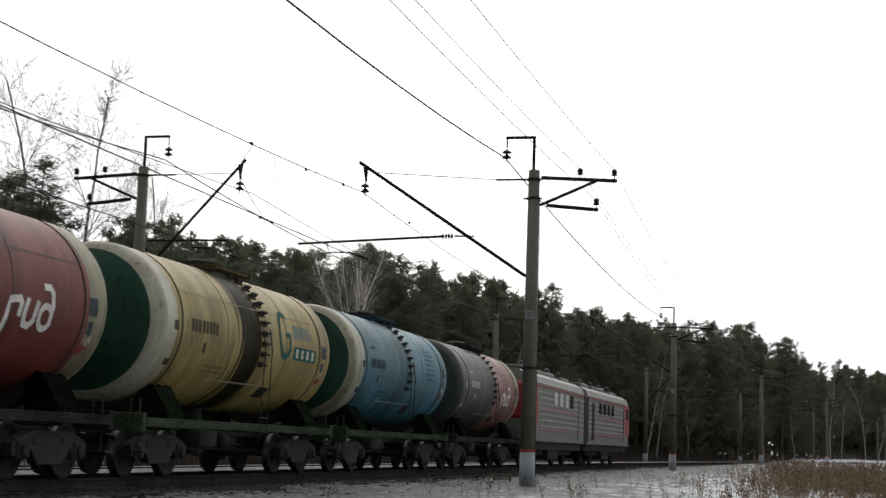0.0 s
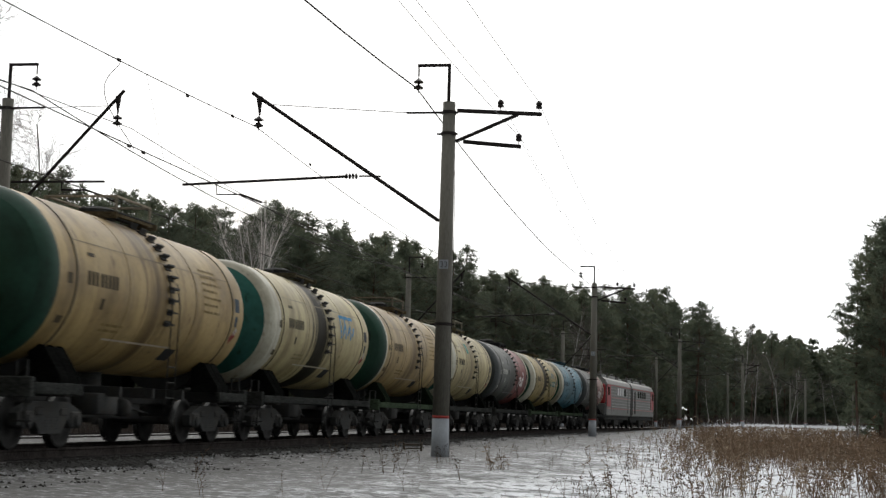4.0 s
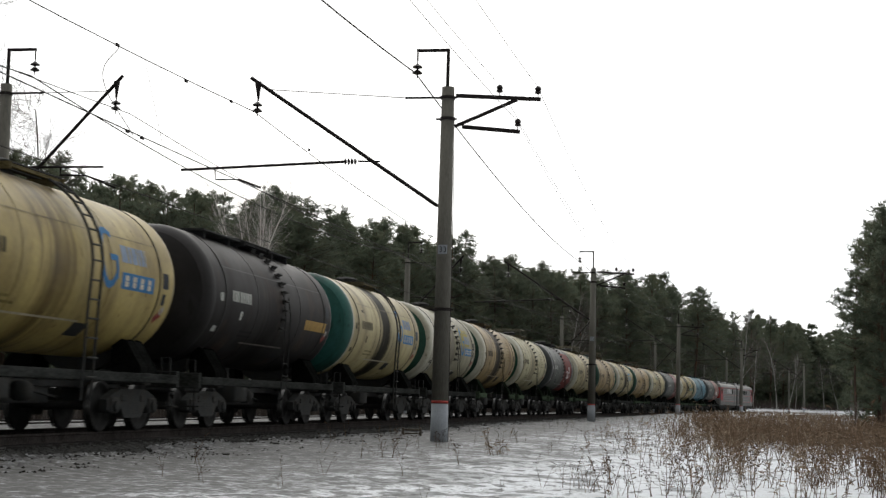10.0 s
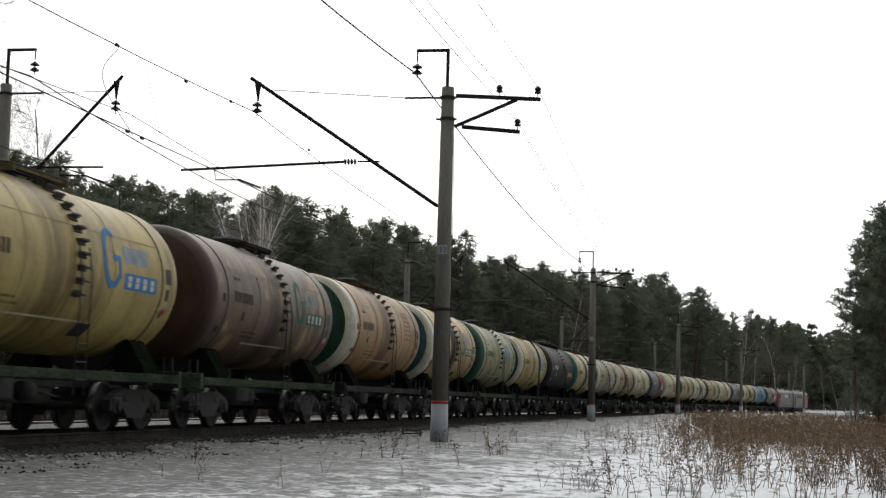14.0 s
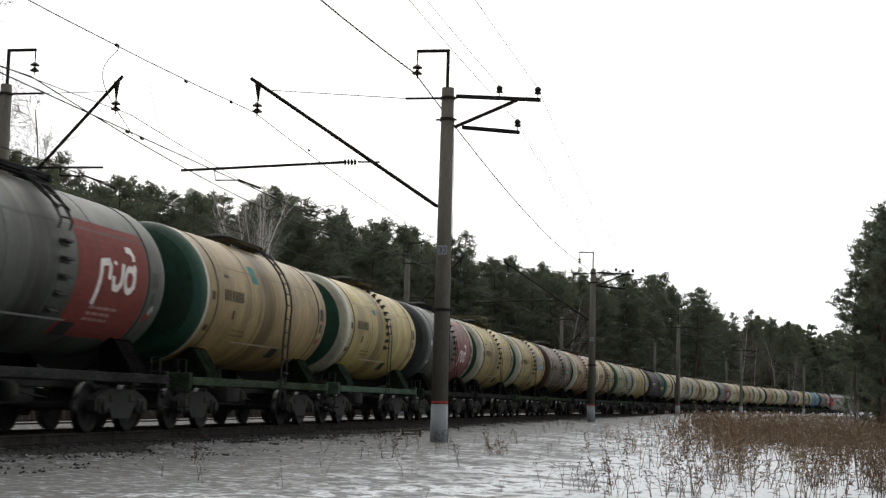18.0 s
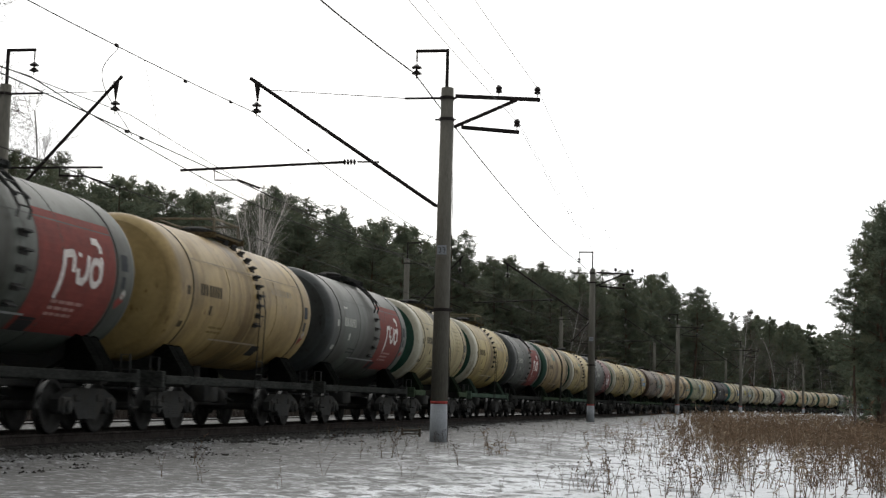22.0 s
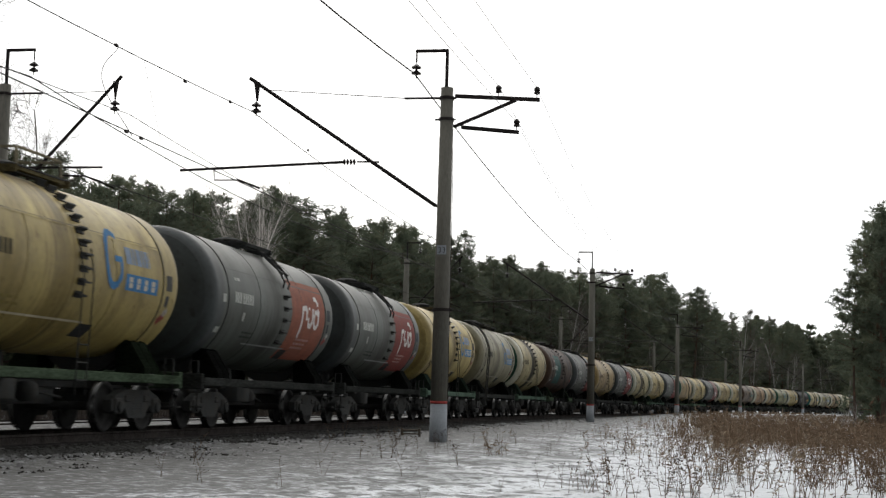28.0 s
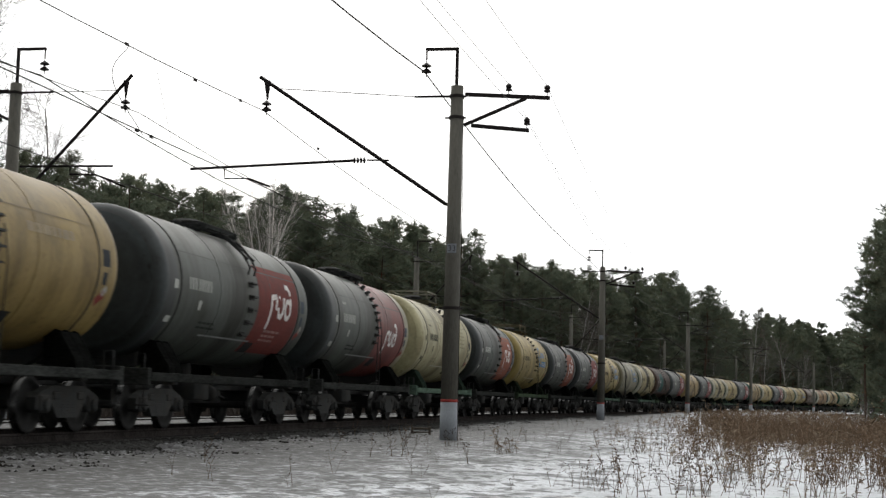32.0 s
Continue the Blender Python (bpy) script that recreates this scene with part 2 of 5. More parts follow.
# ---- the plan: where a place on the line lies ----
def spot(s, lat=0.0, z=0.0):
    a = max(s - BEND_AT, 0) / BEND_R
    x, y = (BEND_R * (1 - math.cos(a)), BEND_AT + BEND_R * math.sin(a)) if a > 0 else (0.0, s)
    return Vector((x + lat * math.cos(a) - TRACK_X, y - lat * math.sin(a), z))


def stand(s, lat=0.0, z=0.0, turn=0.0):
    """A pose on the line: local x to the right of it, local y along it."""
    a = max(s - BEND_AT, 0) / BEND_R
    return Matrix.Translation(spot(s, lat, z)) @ Matrix.Rotation(radians(turn) - a, 4, "Z")


def smooth(v):
    v = min(max(v, 0.0), 1.0)
    return v * v * (3 - 2 * v)


# ---- mesh helpers ----
def mesh_of(bm, name, mat, soft=False):
    me = bpy.data.meshes.new(name)
    if soft:
        for fc in bm.faces:
            fc.smooth = True
    bm.to_mesh(me)
    bm.free()
    me.materials.append(mat)
    return me


def part(name, bm, mat, parent=None, label="", at=None, soft=False, color=None):
    me = bm if isinstance(bm, bpy.types.Mesh) else mesh_of(bm, name, mat, soft)
    ob = new(name, me)
    ob.parent = parent
    if at is not None:
        ob.matrix_basis = at
    if color:
        ob.color = (*color, 1)
    if label:
        ob["label"] = label
    return ob


def thing(name, label, category, at=None, group="", kind=""):
    ob = new(name)
    ob.empty_display_size = 0.3
    if at is not None:
        ob.matrix_basis = at
    return tagged(ob, label, category, group, kind)


def box(bm, x0, y0, z0, x1, y1, z1, bevel=0.0, m=None):
    vs = bmesh.ops.create_cube(bm, size=1.0)["verts"]
    for v in vs:
        v.co = Vector(((x0 + x1) / 2 + v.co.x * (x1 - x0), (y0 + y1) / 2 + v.co.y * (y1 - y0), (z0 + z1) / 2 + v.co.z * (z1 - z0)))
    if bevel:
        edges = list({e for v in vs for e in v.link_edges})
        r = bmesh.ops.bevel(bm, geom=edges, offset=bevel, segments=1, affect="EDGES")
        vs = list({v for f in r["faces"] for v in f.verts} | {v for v in vs if v.is_valid})
    if m is not None:
        for v in vs:
            v.co = m @ v.co
    return bm


def tube(bm, a, b, r0, r1=None, n=8, caps=True):
    a, b = Vector(a), Vector(b)
    r1 = r0 if r1 is None else r1
    d = b - a
    if d.length < 1e-6:
        return bm
    q = d.to_track_quat("Z", "Y").to_matrix()
    rings = []
    for c, r in ((a, r0), (b, r1)):
        rings.append([bm.verts.new(c + q @ Vector((r * math.cos(2 * math.pi * i / n), r * math.sin(2 * math.pi * i / n), 0))) for i in range(n)])
    for i in range(n):
        bm.faces.new((rings[0][i], rings[0][(i + 1) % n], rings[1][(i + 1) % n], rings[1][i]))
    if caps and n > 2:
        bm.faces.new(rings[0][::-1])
        bm.faces.new(rings[1])
    return bm


def path_tube(bm, pts, r, n=6):
    """One unbroken tube along the points."""
    pts = [Vector(p) for p in pts]
    rings = []
    for i, p in enumerate(pts):
        d = (pts[min(i + 1, len(pts) - 1)] - pts[max(i - 1, 0)]).normalized()
        up = Vector((0, 0, 1)) if abs(d.z) < 0.9 else Vector((0, 1, 0))
        u = d.cross(up).normalized()
        v = u.cross(d)
        rings.append([bm.verts.new(p + (u * math.cos(2 * math.pi * k / n) + v * math.sin(2 * math.pi * k / n)) * r) for k in range(n)])
    for p, q in zip(rings, rings[1:]):
        for k in range(n):
            bm.faces.new((p[k], p[(k + 1) % n], q[(k + 1) % n], q[k]))
    bm.faces.new(rings[0][::-1])
    bm.faces.new(rings[-1])
    return bm


def lathe(bm, profile, n=24, axis="Z", centre=(0, 0, 0)):
    """profile: pairs (radius, along)."""
    c = Vector(centre)
    rings = []
    for r, h in profile:
        ring = []
        for i in range(n):
            u, v = r * math.cos(2 * math.pi * i / n), r * math.sin(2 * math.pi * i / n)
            p = {"Z": (u, v, h), "Y": (v, h, u), "X": (h, u, v)}[axis]
            ring.append(bm.verts.new(c + Vector(p)))
        rings.append(ring)
    for p, q in zip(rings, rings[1:]):
        for i in range(n):
            bm.faces.new((p[i], p[(i + 1) % n], q[(i + 1) % n], q[i]))
    for ring, flip in ((rings[0], True), (rings[-1], False)):
        if (Vector(ring[0].co) - Vector(ring[n // 2].co)).length > 1e-4:
            bm.faces.new(ring[::-1] if flip else ring)
    return bm


def B():
    return bmesh.new()


# ---- ground ----
def place_of(x, y):
    """The place along the line and beside it of a point of the ground."""
    if y < BEND_AT:
        return y, x + TRACK_X
    cx = BEND_R - TRACK_X
    dx, dy = cx - x, y - BEND_AT
    return BEND_AT + BEND_R * math.atan2(dy, dx), BEND_R - math.hypot(dx, dy)


def ground_z(x, y, rough=True):
    s, lat = place_of(x, y)
    rise = 0.30 * smooth((s - 95) / 90)
    if lat > 0:
        z = -0.27 - 0.05 * smooth((lat - 2) / 3) - 0.16 * smooth((lat - 5) / 6) - 0.05 * smooth((lat - 10) / 6)
        z = z + rise if lat < 8 else z + rise * 0.8
    else:
        z = -0.35 - 0.1 * smooth((-lat - 8) / 5) + 0.5 * smooth((-lat - 14) / 10) + 0.95 * smooth((s - 230) / 120) * smooth((-lat - 7.5) / 7)
    if -6.4 < lat < 1.9:
        return -0.7
    if rough:
        z += 0.05 * noise.noise(Vector((x * 0.35, y * 0.22, 0))) + 0.02 * noise.noise(Vector((x * 1.3, y * 0.9, 3)))
        if 1.9 < lat < 3.6 and y < 110:
            z += 0.10 * noise.noise(Vector((x * 0.8, y * 0.7, 9)))
    return z


def spaced(steps):
    out = [steps[0][0]]
    for a, b, d in steps:
        k = max(1, round((b - a) / d))
        out += [a + (b - a) * (i + 1) / k for i in range(k)]
    return out


def build_ground():
    xs = spaced([(-2500, -400, 300), (-400, -100, 30), (-100, -30, 5), (-30, 20, 0.5), (20, 100, 5), (100, 400, 30), (400, 2500, 300)])
    ys = spaced([(-2500, -300, 300), (-300, -40, 20), (-40, 10, 3), (10, 110, 0.7), (110, 460, 5), (460, 900, 40), (900, 4000, 300)])
    verts = [(x, y, ground_z(x, y)) for y in ys for x in xs]
    w = len(xs)
    faces = [(j * w + i, j * w + i + 1, (j + 1) * w + i + 1, (j + 1) * w + i) for j in range(len(ys) - 1) for i in range(w - 1)]
    me = bpy.data.meshes.new("ground")
    me.from_pydata(verts, [], faces)
    me.shade_smooth()
    me.materials.append(SNOW)
    tagged(new("ground", me), "old wind-crusted grey snow on a flat railway verge", "ground", kind="structure")


build_ground()


def sweep(profile, s0, s1, step, z_of=None, closed=True):
    """A band of that profile (lat, z) laid along the line."""
    n = max(2, int((s1 - s0) / step) + 1)
    k = len(profile)
    verts, faces = [], []
    for i in range(n):
        s = s0 + (s1 - s0) * i / (n - 1)
        for lat, z in profile:
            verts.append(spot(s, lat, z))
    for i in range(n - 1):
        for j in range(k if closed else k - 1):
            a, b = i * k + j, i * k + (j + 1) % k
            faces.append((a, b, b + k, a + k))
    if closed:
        faces += [tuple(range(k))[::-1], tuple((n - 1) * k + j for j in range(k))]
    me = bpy.data.meshes.new("swept")
    me.from_pydata([tuple(v) for v in verts], [], faces)
    return me


def swept(name, profile, s0, s1, step, mat, parent=None):
    me = sweep(profile, s0, s1, step)
    me.materials.append(mat)
    ob = new(name, me)
    ob.parent = parent
    return ob


tagged(swept("ballast", [(2.35, -0.75), (2.15, -0.33), (1.75, -0.22), (1.5, -0.175), (-1.5, -0.175), (-1.75, -0.21), (-2.0, -0.3), (-2.3, -0.75)], -60, 620, 3, BALLAST),
       "dark oily crushed-stone ballast under the railway track", "ballast", kind="structure")
tagged(swept("snow_bed", [(-1.72, -0.75), (-1.72, -0.2), (-2.3, -0.07), (-3.2, -0.035), (-4.2, -0.03), (-6.0, -0.06), (-6.8, -0.3), (-6.8, -0.75)], -60, 620, 3, SNOW),
       "snow-covered bed of the second railway track", "snow", kind="structure")

RAIL_PROFILE = [(-0.075, -0.18), (0.075, -0.18), (0.075, -0.165), (0.012, -0.14), (0.012, -0.045), (0.036, -0.035), (0.036, -0.004), (0.026, 0.0),
                (-0.026, 0.0), (-0.036, -0.004), (-0.036, -0.035), (-0.012, -0.045), (-0.012, -0.14), (-0.075, -0.165)]
TRACKS = (0.0, -4.1)


def sleeper_mesh():
    bm = B()
    for side in (-1, 1):
        box(bm, side * 0.76 - 0.59, -0.13, -0.36, side * 0.76 + 0.59, 0.13, -0.155, 0.02)
    box(bm, -0.17, -0.11, -0.36, 0.17, 0.11, -0.19)
    return mesh_of(bm, "sleeper", SLEEPER)


RAILWAY = []
for lat in TRACKS:
    line = thing("railway_track", "steel rails on concrete sleepers in dark ballast", "railway track", group="the two tracks", kind="structure")
    RAILWAY.append(line)
    for side in (-0.78, 0.78):
        swept("rail", [(lat + side + a, z) for a, z in RAIL_PROFILE], -60, 620, 4, RAIL_STEEL, line)

# ---- the train ----
TANK_R, TANK_Z = 1.5, 2.88
CYL, HEAD = 4.72, 0.72


def shell_mesh(y0, y1, r=TANK_R, n=56):
    bm = B()
    lathe_open = []
    k = 2
    for i in range(k):
        y = y0 + (y1 - y0) * i / (k - 1)
        lathe_open.append([bm.verts.new((r * math.cos(2 * math.pi * j / n), y, r * math.sin(2 * math.pi * j / n))) for j in range(n)])
    for p, q in zip(lathe_open, lathe_open[1:]):
        for j in range(n):
            bm.faces.new((p[(j + 1) % n], p[j], q[j], q[(j + 1) % n]))
    bmesh.ops.recalc_face_normals(bm, faces=bm.faces)
    return bm


CAP_R = 1.32


def head_mesh(sign, inner):
    """A dished end: the painted cap in the middle, or the rounded rim outside it."""
    def y_of(r):
        return CYL + HEAD * max(0.0, 1 - (r / TANK_R) ** 2.5) ** 0.5
    radii = [0.01, 0.3, 0.6, 0.85, 1.05, CAP_R] if inner else [CAP_R, 1.36, 1.40, 1.44, 1.47, 1.488, 1.496, TANK_R]
    bm = B()
    rings = []
    for r in radii:
        rings.append([bm.verts.new((r * math.cos(2 * math.pi * i / 56), sign * y_of(r), r * math.sin(2 * math.pi * i / 56))) for i in range(56)])
    for p, q in zip(rings, rings[1:]):
        for i in range(56):
            bm.faces.new((p[i], p[(i + 1) % 56], q[(i + 1) % 56], q[i]) if sign > 0 else (q[i], q[(i + 1) % 56], p[(i + 1) % 56], p[i]))
    bmesh.ops.recalc_face_normals(bm, faces=bm.faces)
    if sum(f.normal.y * sign for f in bm.faces) < 0:
        bmesh.ops.reverse_faces(bm, faces=bm.faces)
    return bm


def ring_mesh(y, w, r=TANK_R + 0.012):
    return lathe(B(), [(TANK_R - 0.01, y - w / 2), (r, y - w / 2), (r, y + w / 2), (TANK_R - 0.01, y + w / 2)], 48, "Y")


def on_shell(u, phi, lift=0.006):
    r = TANK_R + lift
    return Vector((r * math.cos(phi), u, r * math.sin(phi)))


def patch(bm, u0, v0, u1, v1, lift=0.006):
    """A painted patch on the shell: u along the tank, v up round it (metres)."""
    k = max(1, int(abs(v1 - v0) / 0.12))
    cols = []
    for u in (u0, u1):
        cols.append([bm.verts.new(on_shell(u, (v0 + (v1 - v0) * i / k) / TANK_R, lift)) for i in range(k + 1)])
    for i in range(k):
        bm.faces.new((cols[0][i], cols[1][i], cols[1][i + 1], cols[0][i + 1]))
    return bm


def stroke(bm, pts, w, lift=0.01):
    for (u0, v0), (u1, v1) in zip(pts, pts[1:]):
        d = Vector((u1 - u0, v1 - v0))
        if d.length < 1e-5:
            continue
        nrm = Vector((-d.y, d.x)).normalized() * w / 2
        e = d.normalized() * w * 0.25
        k = max(1, int(d.length / 0.15))
        rows = []
        for i in range(k + 1):
            p = Vector((u0, v0)) - e + (d + 2 * e) * i / k
            rows.append([bm.verts.new(on_shell((p + s * nrm).x, (p + s * nrm).y / TANK_R, lift)) for s in (-1, 1)])
        for a, b in zip(rows, rows[1:]):
            f = bm.faces.new((a[0], b[0], b[1], a[1]))
            lift += 0.00002
    bmesh.ops.recalc_face_normals(bm, faces=bm.faces)
    return bm


def arc(cu, cv, r, a0, a1, n=8, ry=None):
    ry = ry or r
    return [(cu + r * math.cos(radians(a0 + (a1 - a0) * i / n)), cv + ry * math.sin(radians(a0 + (a1 - a0) * i / n))) for i in range(n + 1)]


def number_bars(u, v, count, h, w, gap):
    bm = B()
    for i in range(count):
        k = u + i * (w + gap) + (gap if i >= 3 else 0)
        patch(bm, k, v, k + w, v + h)
    return bm


def text_bars(u, v, rows, length, h, gap, seed):
    bm, rng = B(), random.Random(seed)
    for j in range(rows):
        k, end = u, u + length * rng.uniform(0.7, 1.0)
        while k < end:
            w = rng.uniform(0.08, 0.3)
            patch(bm, k, v - j * (h + gap), min(k + w, end), v - j * (h + gap) + h)
            k += w + 0.05
    return bm


SHELL = {}


def shared(key, make, mat, soft=False):
    if key not in SHELL:
        SHELL[key] = mesh_of(make(), key.split("|")[0], mat, soft)
    return SHELL[key]


def wheel_bm():
    prof = [(0.06, -0.09), (0.13, -0.09), (0.13, -0.04), (0.38, 0.0), (0.40, -0.055), (0.475, -0.065), (0.479, 0.03), (0.505, 0.045), (0.505, 0.068),
            (0.41, 0.068), (0.39, 0.03), (0.13, 0.03), (0.13, 0.07), (0.06, 0.07)]
    return lathe(B(), [(r, -x) for r, x in prof], 28, "X")


def side_frame_bm():
    bm = B()
    outer = [(-1.22, 0.40), (-1.22, 0.60), (-1.05, 0.68), (-0.62, 0.80), (0.62, 0.80), (1.05, 0.68), (1.22, 0.60), (1.22, 0.40), (0.72, 0.40), (0.66, 0.52),
             (0.40, 0.26), (-0.40, 0.26), (-0.66, 0.52), (-0.72, 0.40)]
    a = [bm.verts.new((0.94, y, z)) for y, z in outer]
    b = [bm.verts.new((1.11, y, z)) for y, z in outer]
    bm.faces.new(a[::-1])
    bm.faces.new(b)
    for i in range(len(outer)):
        j = (i + 1) % len(outer)
        bm.faces.new((a[i], a[j], b[j], b[i]))
    bmesh.ops.recalc_face_normals(bm, faces=bm.faces)
    for y0, y1 in ((-0.60, -0.34), (0.34, 0.60)):
        box(bm, 1.10, y0, 0.56, 1.13, y1, 0.70, 0.02)
    return bm


def spring_bm():
    bm = B()
    for y in (-0.2, 0.0, 0.2):
        path_tube(bm, [(1.03 + 0.075 * math.cos(a), y + 0.075 * math.sin(a), 0.34 + 0.2 * a / 25.13) for a in [i * 25.13 / 28 for i in range(29)]], 0.018, 4)
    return bm


def wheel_mesh():
    """A wheel with its running surface worn bright."""
    me = mesh_of(wheel_bm(), "wheel", WHEEL_STEEL, True)
    me.materials.append(TREAD_STEEL)
    for f in me.polygons:
        if math.hypot(f.center.y, f.center.z) > 0.46 and abs(f.normal.x) < 0.5:
            f.material_index = 1
    return me


SHELL["wheel"] = wheel_mesh()


def add_bogie(car, y):
    bg = part("bogie", shared("bolster", lambda: box(box(B(), -1.1, -0.2, 0.52, 1.1, 0.2, 0.78, 0.03), -0.25, -0.25, 0.76, 0.25, 0.25, 0.86), DARK_STEEL), DARK_STEEL, car,
              "black cast-steel two-axle bogie", pose(0, y, 0))
    for turn in (0, 180):
        at = pose(0, 0, 0, 0, 0, turn)
        part("side_frame", shared("side_frame", side_frame_bm, DARK_STEEL), DARK_STEEL, bg, at=at)
        part("spring_set", shared("spring_set", spring_bm, DARK_STEEL), DARK_STEEL, bg, at=at)
    for yy in (-0.925, 0.925):
        part("axle", shared("axle", lambda: lathe(B(), [(0.08, -0.75), (0.08, 0.75)], 12, "X"), WHEEL_STEEL), WHEEL_STEEL, bg, at=pose(0, yy, 0.475))
        for turn in (0, 180):
            m = pose(0, yy, 0.475, 0, 0, turn) @ pose(0.79, 0, 0)
            part("wheel", SHELL["wheel"], WHEEL_STEEL, bg, at=m)
            part("axle_box", shared("axle_box", lambda: lathe(box(B(), 0.13, -0.19, -0.13, 0.36, 0.19, 0.17, 0.03), [(0.11, 0.36), (0.11, 0.40), (0.07, 0.42)], 12, "X"), DARK_STEEL),
                 DARK_STEEL, bg, at=m)
    return bg


def underframe_bm():
    bm = box(B(), -0.26, -5.45, 0.80, 0.26, 5.45, 1.14, 0.02)
    for y in (-3.9, 3.9):
        box(bm, -1.4, y - 0.16, 0.88, 1.4, y + 0.16, 1.12, 0.02)
    for y in (-1.6, 0.0, 1.6):
        box(bm, -1.35, y - 0.06, 0.92, 1.35, y + 0.06, 1.10)
    return bm


def saddle_bm():
    bm = B()
    n = 14
    lo, hi = [], []
    for x in (-0.16, 0.16):
        inner = [bm.verts.new((TANK_R * math.sin(a), x, -TANK_R * math.cos(a) + 0.0)) for a in [radians(-38 + 76 * i / n) for i in range(n + 1)]]
        outer = [bm.verts.new((0.92 * (2 * i / n - 1) * (0.9 if abs(i - n / 2) < n / 2 else 1.0), x, -1.76 + 0.45 * abs(2 * i / n - 1) ** 3)) for i in range(n + 1)]
        lo.append(inner)
        hi.append(outer)
    for i in range(n):
        for k in (0, 1):
            bm.faces.new((lo[k][i], lo[k][i + 1], hi[k][i + 1], hi[k][i]))
        bm.faces.new((hi[0][i], hi[0][i + 1], hi[1][i + 1], hi[1][i]))
    for i in (0, n):
        bm.faces.new((lo[0][i], lo[1][i], hi[1][i], hi[0][i]))
    bmesh.ops.recalc_face_normals(bm, faces=bm.faces)
    return bm


def saddle_wing_bm():
    """The plated wing of a saddle: from the side beam up to the tank's flank."""
    bm = B()
    outline = [(0.80, -1.78), (1.40, -1.78), (1.40, -1.66), (1.08, -1.16)] + [(TANK_R * math.sin(radians(a)), -TANK_R * math.cos(radians(a))) for a in (41, 38, 35, 32)]
    for y in (-0.38, -0.02, 0.34):
        a = [bm.verts.new((x, y, z)) for x, z in outline]
        b = [bm.verts.new((x, y + 0.04, z)) for x, z in outline]
        bm.faces.new(a[::-1])
        bm.faces.new(b)
        for i in range(len(outline)):
            j = (i + 1) % len(outline)
            bm.faces.new((a[i], a[j], b[j], b[i]))
    bmesh.ops.recalc_face_normals(bm, faces=bm.faces)
    a = [bm.verts.new((x, -0.37, z)) for x, z in ((1.39, -1.78), (1.39, -1.66), (1.075, -1.17))]
    b = [bm.verts.new((x, 0.37, z)) for x, z in ((1.39, -1.78), (1.39, -1.66), (1.075, -1.17))]
    for i in (0, 1):
        bm.faces.new((a[i], b[i], b[i + 1], a[i + 1]))
    return bm


def step_bm():
    bm = box(B(), 0.0, -0.16, -0.018, 0.115, 0.16, 0.018)
    return box(bm, 0.0, -0.15, -0.07, 0.02, 0.15, 0.05)


def add_ladder(car, kind, where):
    """The side ladder: it follows the shell from the platform down to the sill."""
    at, w = pose(0, where, TANK_Z), 0.21
    if kind == "steps":
        def posts():
            bm = B()
            for s in (-w, w):
                path_tube(bm, [(TANK_R + 0.03, s, 0.3), (TANK_R + 0.11, s, -0.2), (TANK_R + 0.04, s, -2.2)], 0.013, 6)
            for k in range(3):
                tube(bm, (TANK_R + 0.06, -w, -1.35 - 0.3 * k), (TANK_R + 0.06, w, -1.35 - 0.3 * k), 0.014, n=5)
            return bm
        lad = part("ladder", shared("ladder_posts", posts, DARK_STEEL), DARK_STEEL, car, at=at)
        for k in range(11):
            a = 66 - k * 8.5
            part("step", shared("step", step_bm, DARK_STEEL), DARK_STEEL, lad, at=pose(0, 0, 0, 0, -a) @ pose(TANK_R, 0, 0))
        return
    if kind == "short":
        def rails():
            bm = B()
            for s in (-w, w):
                path_tube(bm, [(1.45, s, 0.86)] + [(1.64 * math.cos(radians(a)), s, 1.64 * math.sin(radians(a))) for a in (62, 54, 46, 38, 30, 24)] + [(1.46, s, 0.52)], 0.024, 6)
            return bm
        lad = part("ladder", shared("ladder_rails", rails, DARK_STEEL), DARK_STEEL, car, at=at)
        for k in range(5):
            a = radians(60 - 8.5 * k)
            part("rung", shared("rung", lambda: tube(B(), (0, -w, 0), (0, w, 0), 0.017, n=6), DARK_STEEL), DARK_STEEL, lad, at=pose(1.64 * math.cos(a), 0, 1.64 * math.sin(a)))
        for k in range(5):
            part("step", shared("step", step_bm, DARK_STEEL), DARK_STEEL, lad, at=pose(0, 0, 0, 0, -12 + k * 11) @ pose(TANK_R, 0, 0))
        return

    def stringers():
        bm = B()
        for s in (-w, w):
            pts = [(1.66 * math.cos(radians(a)), s, 1.66 * math.sin(radians(a))) for a in (62, 52, 42, 32, 22, 12, 2)]
            path_tube(bm, pts + [(1.6, s, -0.9), (1.55, s, -2.3)], 0.026, 6)
        return bm
    lad = part("ladder", shared("ladder_stringers", stringers, DARK_STEEL), DARK_STEEL, car, at=at)
    for k in range(13):
        a = radians(60 - 9.5 * k)
        p = (1.66 * math.cos(a), 0, 1.66 * math.sin(a)) if k < 7 else (1.63, 0, -0.25 - 0.33 * (k - 7))
        part("rung", shared("rung", lambda: tube(B(), (0, -w, 0), (0, w, 0), 0.017, n=6), DARK_STEEL), DARK_STEEL, lad, at=pose(*p))


def platform_bm():
    bm = B()
    for x in (-0.9, 0.75):
        box(bm, x - 0.03, -1.0, 1.5, x + 0.03, 1.0, 1.555)
    for y in (-1.0, 1.0):
        box(bm, -0.98, y - 0.03, 1.44, 0.85, y + 0.03, 1.56)
        for x in (-0.7, 0.6):
            tube(bm, (x, y, 1.25), (x, y, 1.5), 0.03, n=6)
    return bm


